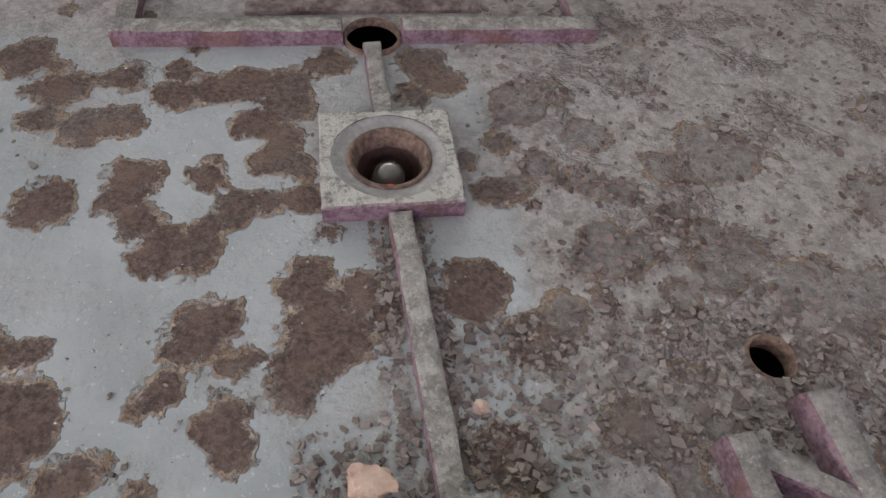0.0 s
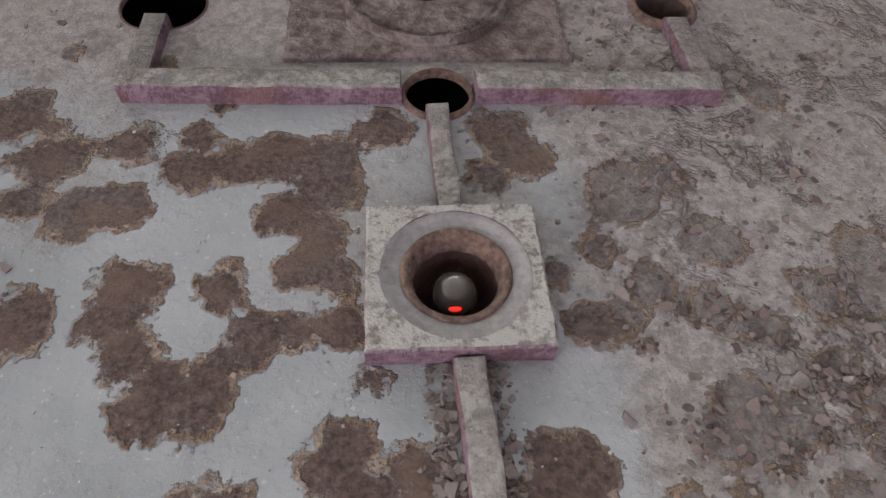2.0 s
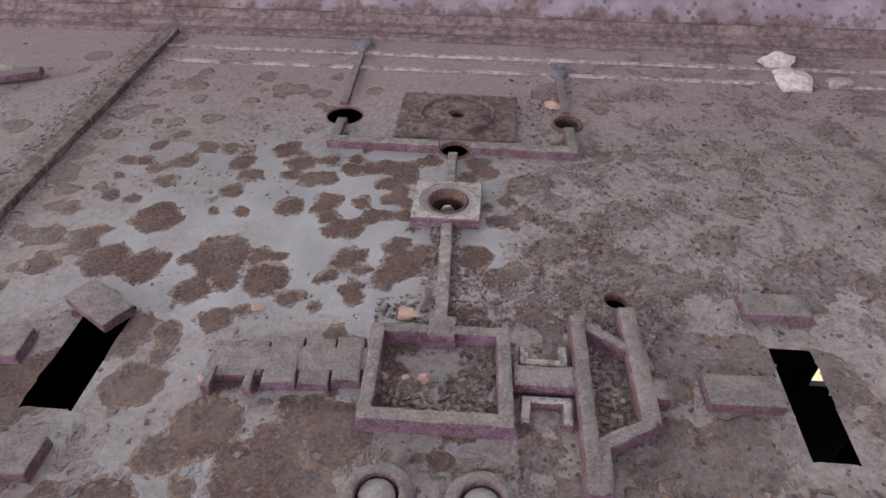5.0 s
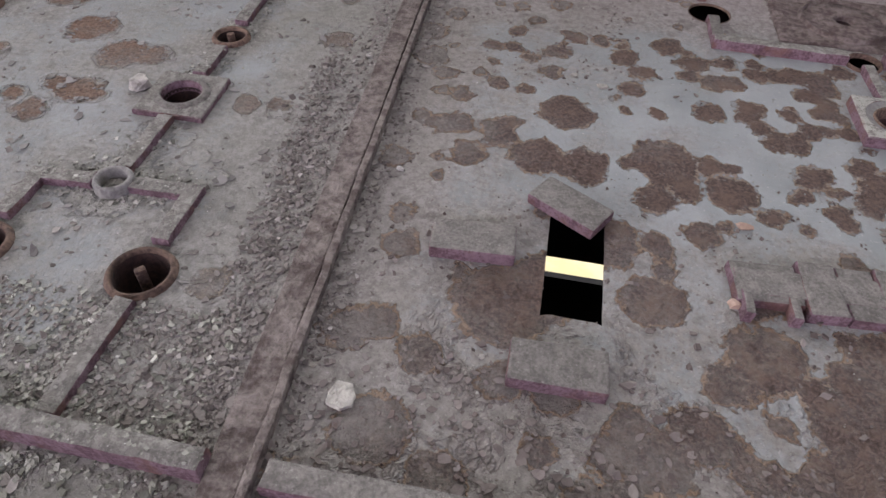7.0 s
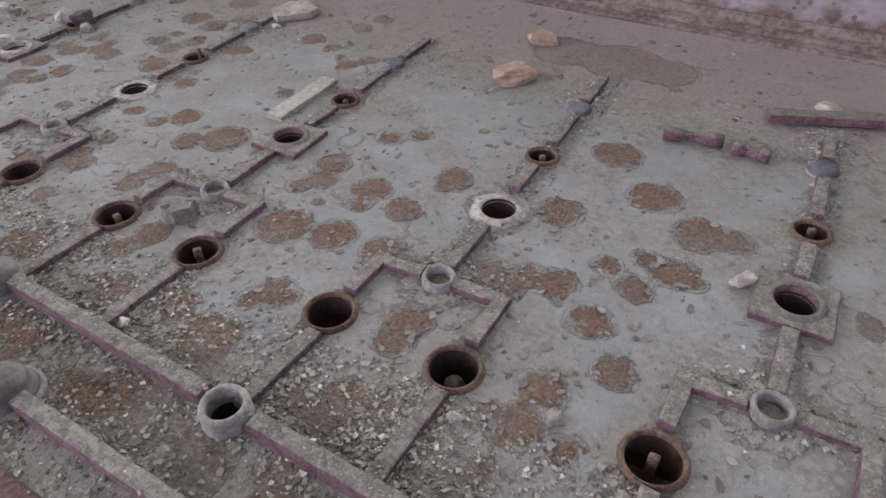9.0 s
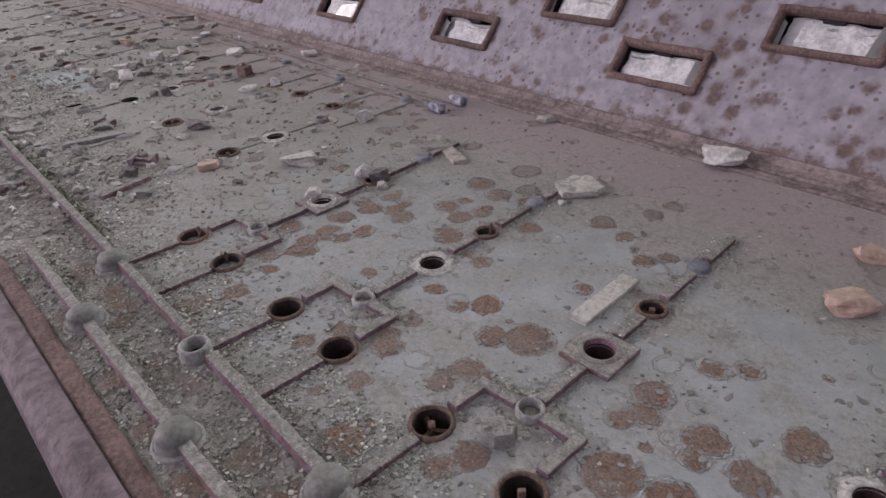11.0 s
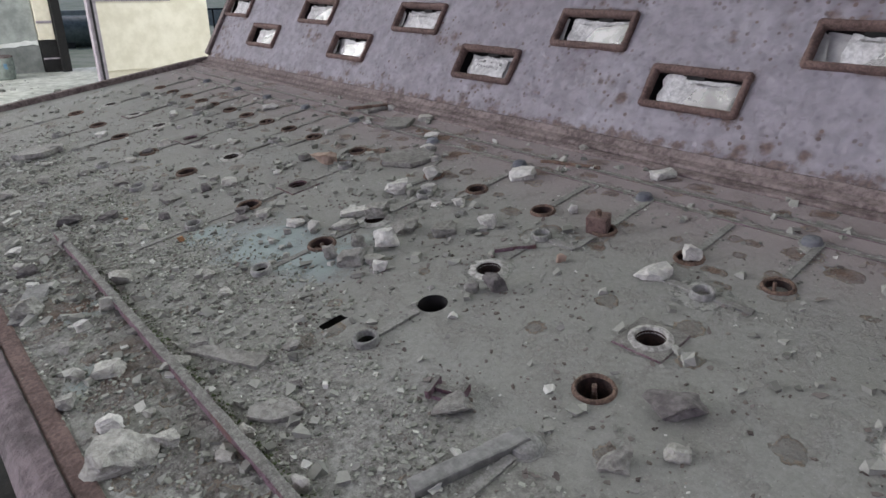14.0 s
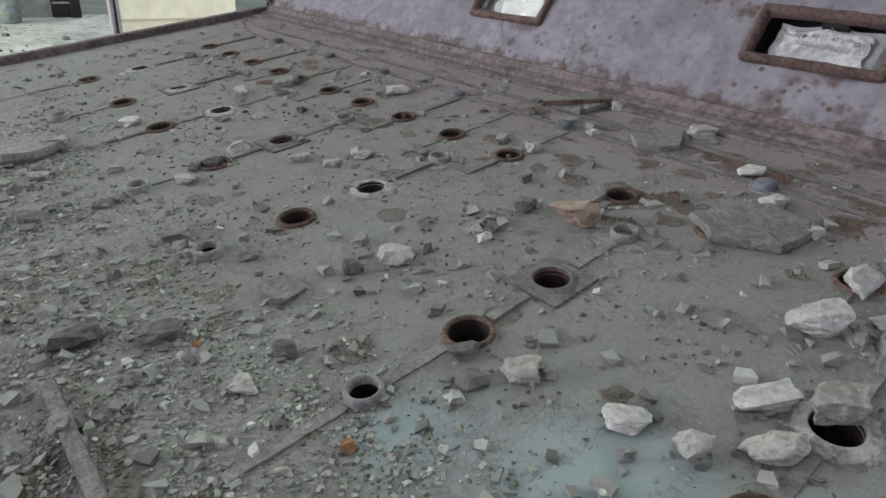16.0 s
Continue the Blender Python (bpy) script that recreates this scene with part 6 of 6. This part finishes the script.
P = within(500, 0.05, 0.34, 0.06, 0.34, 0.05, 30) + within(320, 0.05, 0.34, -0.06, 0.06, 0.1, 30) + within(350, -0.25, -0.08, 0.15, 0.42, 0.15, 26)
flakes("paint_flakes", "curled grey paint flakes lifting off the rust", "paint flakes", P, sizes(len(P), 0.0012, 0.0045), M_SCAB, 15)
P = within(800, -1.1, -0.29, -0.05, 0.4, 0.2, 30) + within(320, -2.8, -1.1, -0.1, 0.4, 0.15, 24)
flakes("paint_flakes", "thin grey paint flakes and dirt crusts", "paint flakes", P, sizes(len(P), 0.002, 0.008), M_FLAKE, 16)


# ---- the room ----
def box(name, x0, x1, y0, y1, z0, z1, mat, label="", category="", kind="structure", bevel=0.0, parent=None):
    ob = mesh_ob(name, slab(bmesh.new(), x0, x1, y0, y1, z0, z1, bevel), mat)
    if parent is not None:
        ob.parent = parent
        return ob
    return tagged(ob, label, category, kind=kind)


box("floor", -11.3, 6, -5, 5, -0.1, 0.0, M_FLOOR, "pale dusty concrete floor with debris", "floor")
# near-black sheet that paints the shaded floor in front of the desk
M_FLOORSHADE = plain("floor_shade_black", (0.006, 0.006, 0.005), (0.016, 0.015, 0.012), 30, 0.95, 0.003)
box("floor_shade", -4.2, 2.5, -1.6, -0.02, 0.0, 0.006, M_FLOORSHADE, "near-black sheet painting the shade on the floor along the desk front", "floor covering")
box("ceiling", -11.3, 6, -5.2, 5.2, 4.2, 4.4, M_CEIL, "pale plain ceiling", "ceiling")
box("wall_east", 6, 6.2, -5.2, 5.2, 0, 4.2, M_WALL, "stained grey wall", "wall")
# South wall and its window band are made up; the mauve tints bounced light.
for name, y, mat in (("wall_south", -5.2, M_MAUVEBOUNCE), ("wall_north", 5.0, M_WALL)):
    box(name, -11.3, 6, y, y + 0.2, 0, 1.4 if y < 0 else 2.0, mat, "plain wall under a band of windows", "wall")
    box(name, -11.3, 6, y, y + 0.2, 3.3 if y < 0 else 4.05, 4.2, mat, "plain wall over a band of windows", "wall")
box("wall_west", -11.3, -11.1, -5.2, 1.65, 0, 4.2, M_WALL, "stained grey-green wall with bare plaster", "wall")
box("dado", -11.1, -11.085, -5.2, 1.65, 0.0, 0.33, M_WALLDARK, "darker painted foot of the wall", "dado")
box("wall_west_lintel", -11.3, -11.1, 1.65, 5.2, 1.9, 4.2, M_WALL, "grey wall over the opening", "wall")
box("wall_west_end", -11.3, -11.1, 4.7, 5.2, 0, 1.9, M_WALL, "stained grey wall", "wall")
box("ground", -90, -11.2, -60, 60, -0.5, -0.15, M_GROUND, "overgrown yard ground outside", "ground")
bm = bmesh.new()
rows = []
for i in range(41):
    u = i / 40
    y = -1.0 + 2.64 * u
    z = 0.72 - 0.4 * min(1, max(0, (u - 0.2) / 0.55)) + 0.05 * max(0, (u - 0.75) / 0.25) + 0.03 * noise.noise(Vector((y * 5, 2, 0)))
    t = 0.018 + 0.02 * abs(noise.noise(Vector((y * 7, 9, 0))))
    rows.append([bm.verts.new((-11.08, y, z - t)), bm.verts.new((-11.08, y, z + t)), bm.verts.new((-11.11, y, z + t)), bm.verts.new((-11.11, y, z - t))])
for a, b in zip(rows, rows[1:]):
    for j in range(4):
        bm.faces.new((a[j], a[(j + 1) % 4], b[(j + 1) % 4], b[j]))
bmesh.ops.recalc_face_normals(bm, faces=bm.faces)
tagged(mesh_ob("bare_plaster", bm, M_LINE), "ragged white line where plaster has fallen", "wall damage", kind="structure")

pipe = tagged(new("standpipe"), "short blue painted standpipe by the wall", "pipe")
pipe.matrix_world = pose(-11.0, 0.98, 0)
part("tube", lathe([(0.062, 0.0), (0.062, 0.40), (0.07, 0.405), (0.07, 0.44), (0.05, 0.445), (0.0005, 0.446)], 20), M_BLUE, pipe, smooth=True)
part("foot", lathe([(0.11, 0.0), (0.11, 0.03), (0.065, 0.05)], 20), M_RUSTBAND, pipe, smooth=True)
bucket = tagged(new("paint_drum"), "dented paint drum with blue drips standing on the floor", "drum")
bucket.matrix_world = pose(-10.65, 1.125, 0)
part("body", worn(lathe([(0.0005, 0.0), (0.118, 0.0), (0.125, 0.02), (0.138, 0.13), (0.134, 0.24), (0.128, 0.255), (0.12, 0.25), (0.12, 0.05), (0.0005, 0.04)], 26), 0.004, 9), M_BUCKET, bucket, smooth=True)
part("rim", lathe([(0.126, 0.25), (0.133, 0.252), (0.136, 0.266), (0.128, 0.272), (0.12, 0.266)], 26), M_RUSTBAND, bucket, "rusty rim", True)
part("paint_splash", worn(slab(bmesh.new(), 0.122, 0.14, 0.0, 0.04, 0.12, 0.19, 0.006), 0.008, 14), M_BLUE, bucket, "splash of blue paint")
cab = tagged(new("wall_cupboard"), "dark open cupboard under a cream panel by the doorway", "cupboard")
cab.matrix_world = pose(-11.1, 1.66, 0)
part("carcass", slab(bmesh.new(), -0.1, 0.05, 0.0, 0.19, 0.0, 0.39, 0.004), M_DARK, cab)
part("shelf", slab(bmesh.new(), 0.05, 0.06, 0.0, 0.19, 0.16, 0.18, 0.002), M_POST, cab)
part("upper_panel", slab(bmesh.new(), -0.1, 0.05, 0.0, 0.18, 0.40, 1.7, 0.004), M_CREAM, cab, "cream upper panel")
part("upper_rail", slab(bmesh.new(), 0.05, 0.062, 0.0, 0.18, 0.60, 0.63, 0.002), M_POST, cab)
box("door_post", -11.12, -10.98, 1.85, 1.95, 0, 1.9, M_DARK, "dark steel door post", "post")
post = tagged(new("partition"), "mauve steel post with cream boards fixed to it", "partition", kind="structure")
post.matrix_world = pose(-7.0, 1.28, 0)
part("post", slab(bmesh.new(), -0.03, 0.04, -0.035, 0.03, 0, 4.2, 0.004), M_POST, post)
part("post_edge", slab(bmesh.new(), 0.041, 0.05, -0.012, 0.004, 0, 4.2, 0.002), M_DARK, post, "dark groove strip")
part("board", worn(slab(bmesh.new(), -0.02, 0.0, 0.032, 0.625, 0.43, 2.6, 0.003), 0.003, 6), M_CREAM, post, "cream board")
part("board", worn(slab(bmesh.new(), -0.045, -0.022, 0.032, 0.63, 0.0, 0.47, 0.003), 0.003, 6), M_CREAM, post, "cream board")
part("board", worn(slab(bmesh.new(), -0.04, -0.02, 0.63, 0.93, 0.0, 2.6, 0.003), 0.003, 6), M_CREAM, post, "cream board")
part("rail", slab(bmesh.new(), 0.0, 0.014, 0.032, 0.61, 0.955, 0.985, 0.002), M_POST, post, "dark rail across the boards")
tank = tagged(new("storage_tank"), "dark steel tank lying in the yard", "tank")
tank.matrix_world = pose(-16.5, 2.7, 0.16, -90, 0, -12)
part("shell", lathe([(0.0005, 0.0), (0.2, 0.0), (0.29, 0.06), (0.3, 0.12), (0.3, 2.4), (0.2, 2.5), (0.0005, 2.5)], 26), M_TANK, tank, smooth=True)
for z in (0.3, 1.2, 2.1):
    part("hoop", lathe([(0.301, z), (0.315, z), (0.315, z + 0.05), (0.301, z + 0.05)], 26, True), M_TANK, tank)
part("saddle", slab(bmesh.new(), -0.25, 0.25, 0.2, 0.32, 0.4, 0.6, 0.01), M_DARK, tank)
rail = tagged(new("yard_railing"), "thin dark railing outside the opening", "railing")
rail.matrix_world = pose(-13.5, 3.6, 0)
part("top_bar", slab(bmesh.new(), -0.015, 0.015, 0, 3, 0.62, 0.65, 0.004), M_DARK, rail)
for k in range(5):
    part("upright", slab(bmesh.new(), -0.012, 0.012, 0.1 + 0.65 * k, 0.124 + 0.65 * k, -0.16, 0.62), M_DARK, rail)
box("yard_wall", -22, -21.8, 0, 14, -0.15, 0.35, M_WALLDARK, "low grey yard wall", "wall")
box("floor_board", -0.9, 0.9, 0.55, 1.6, 0.0, 0.02, plain("yellow_board", (0.72, 0.62, 0.3), (0.85, 0.76, 0.45), 8, 0.7), "pale yellow board lying on the floor behind the desk", "board", kind="")
rng = np.random.default_rng(3)
n = 420
pts = np.stack([-4.2 - 6.4 * rng.uniform(size=n) ** 0.8, rng.uniform(-2.2, 1.4, n)], -1)
cubes = []
faces = []
for i, (x, y) in enumerate(pts):
    s = 0.006 + 0.035 * rng.uniform() ** 4
    a = rng.uniform(0, 6.28)
    for u, v, w in ((-1, -1, 0), (1, -0.8, 0), (0.9, 1, 0), (-0.8, 0.9, 0), (-0.6, -0.5, 0.8), (0.6, -0.6, 0.6), (0.5, 0.6, 0.9), (-0.6, 0.5, 0.7)):
        cubes.append((x + s * (u * math.cos(a) - v * math.sin(a)), y + s * (u * math.sin(a) + v * math.cos(a)), s * w))
    b = 8 * i
    faces += [(b + 4, b + 5, b + 6, b + 7)] + [(b + k, b + (k + 1) % 4, b + 4 + (k + 1) % 4, b + 4 + k) for k in range(4)]
me = bpy.data.meshes.new("floor_debris")
me.from_pydata(cubes, [], faces)
me.materials.append(M_GRIT)
tagged(new("floor_debris", me), "mossy crumbs and debris over the floor", "debris", kind="stuff")
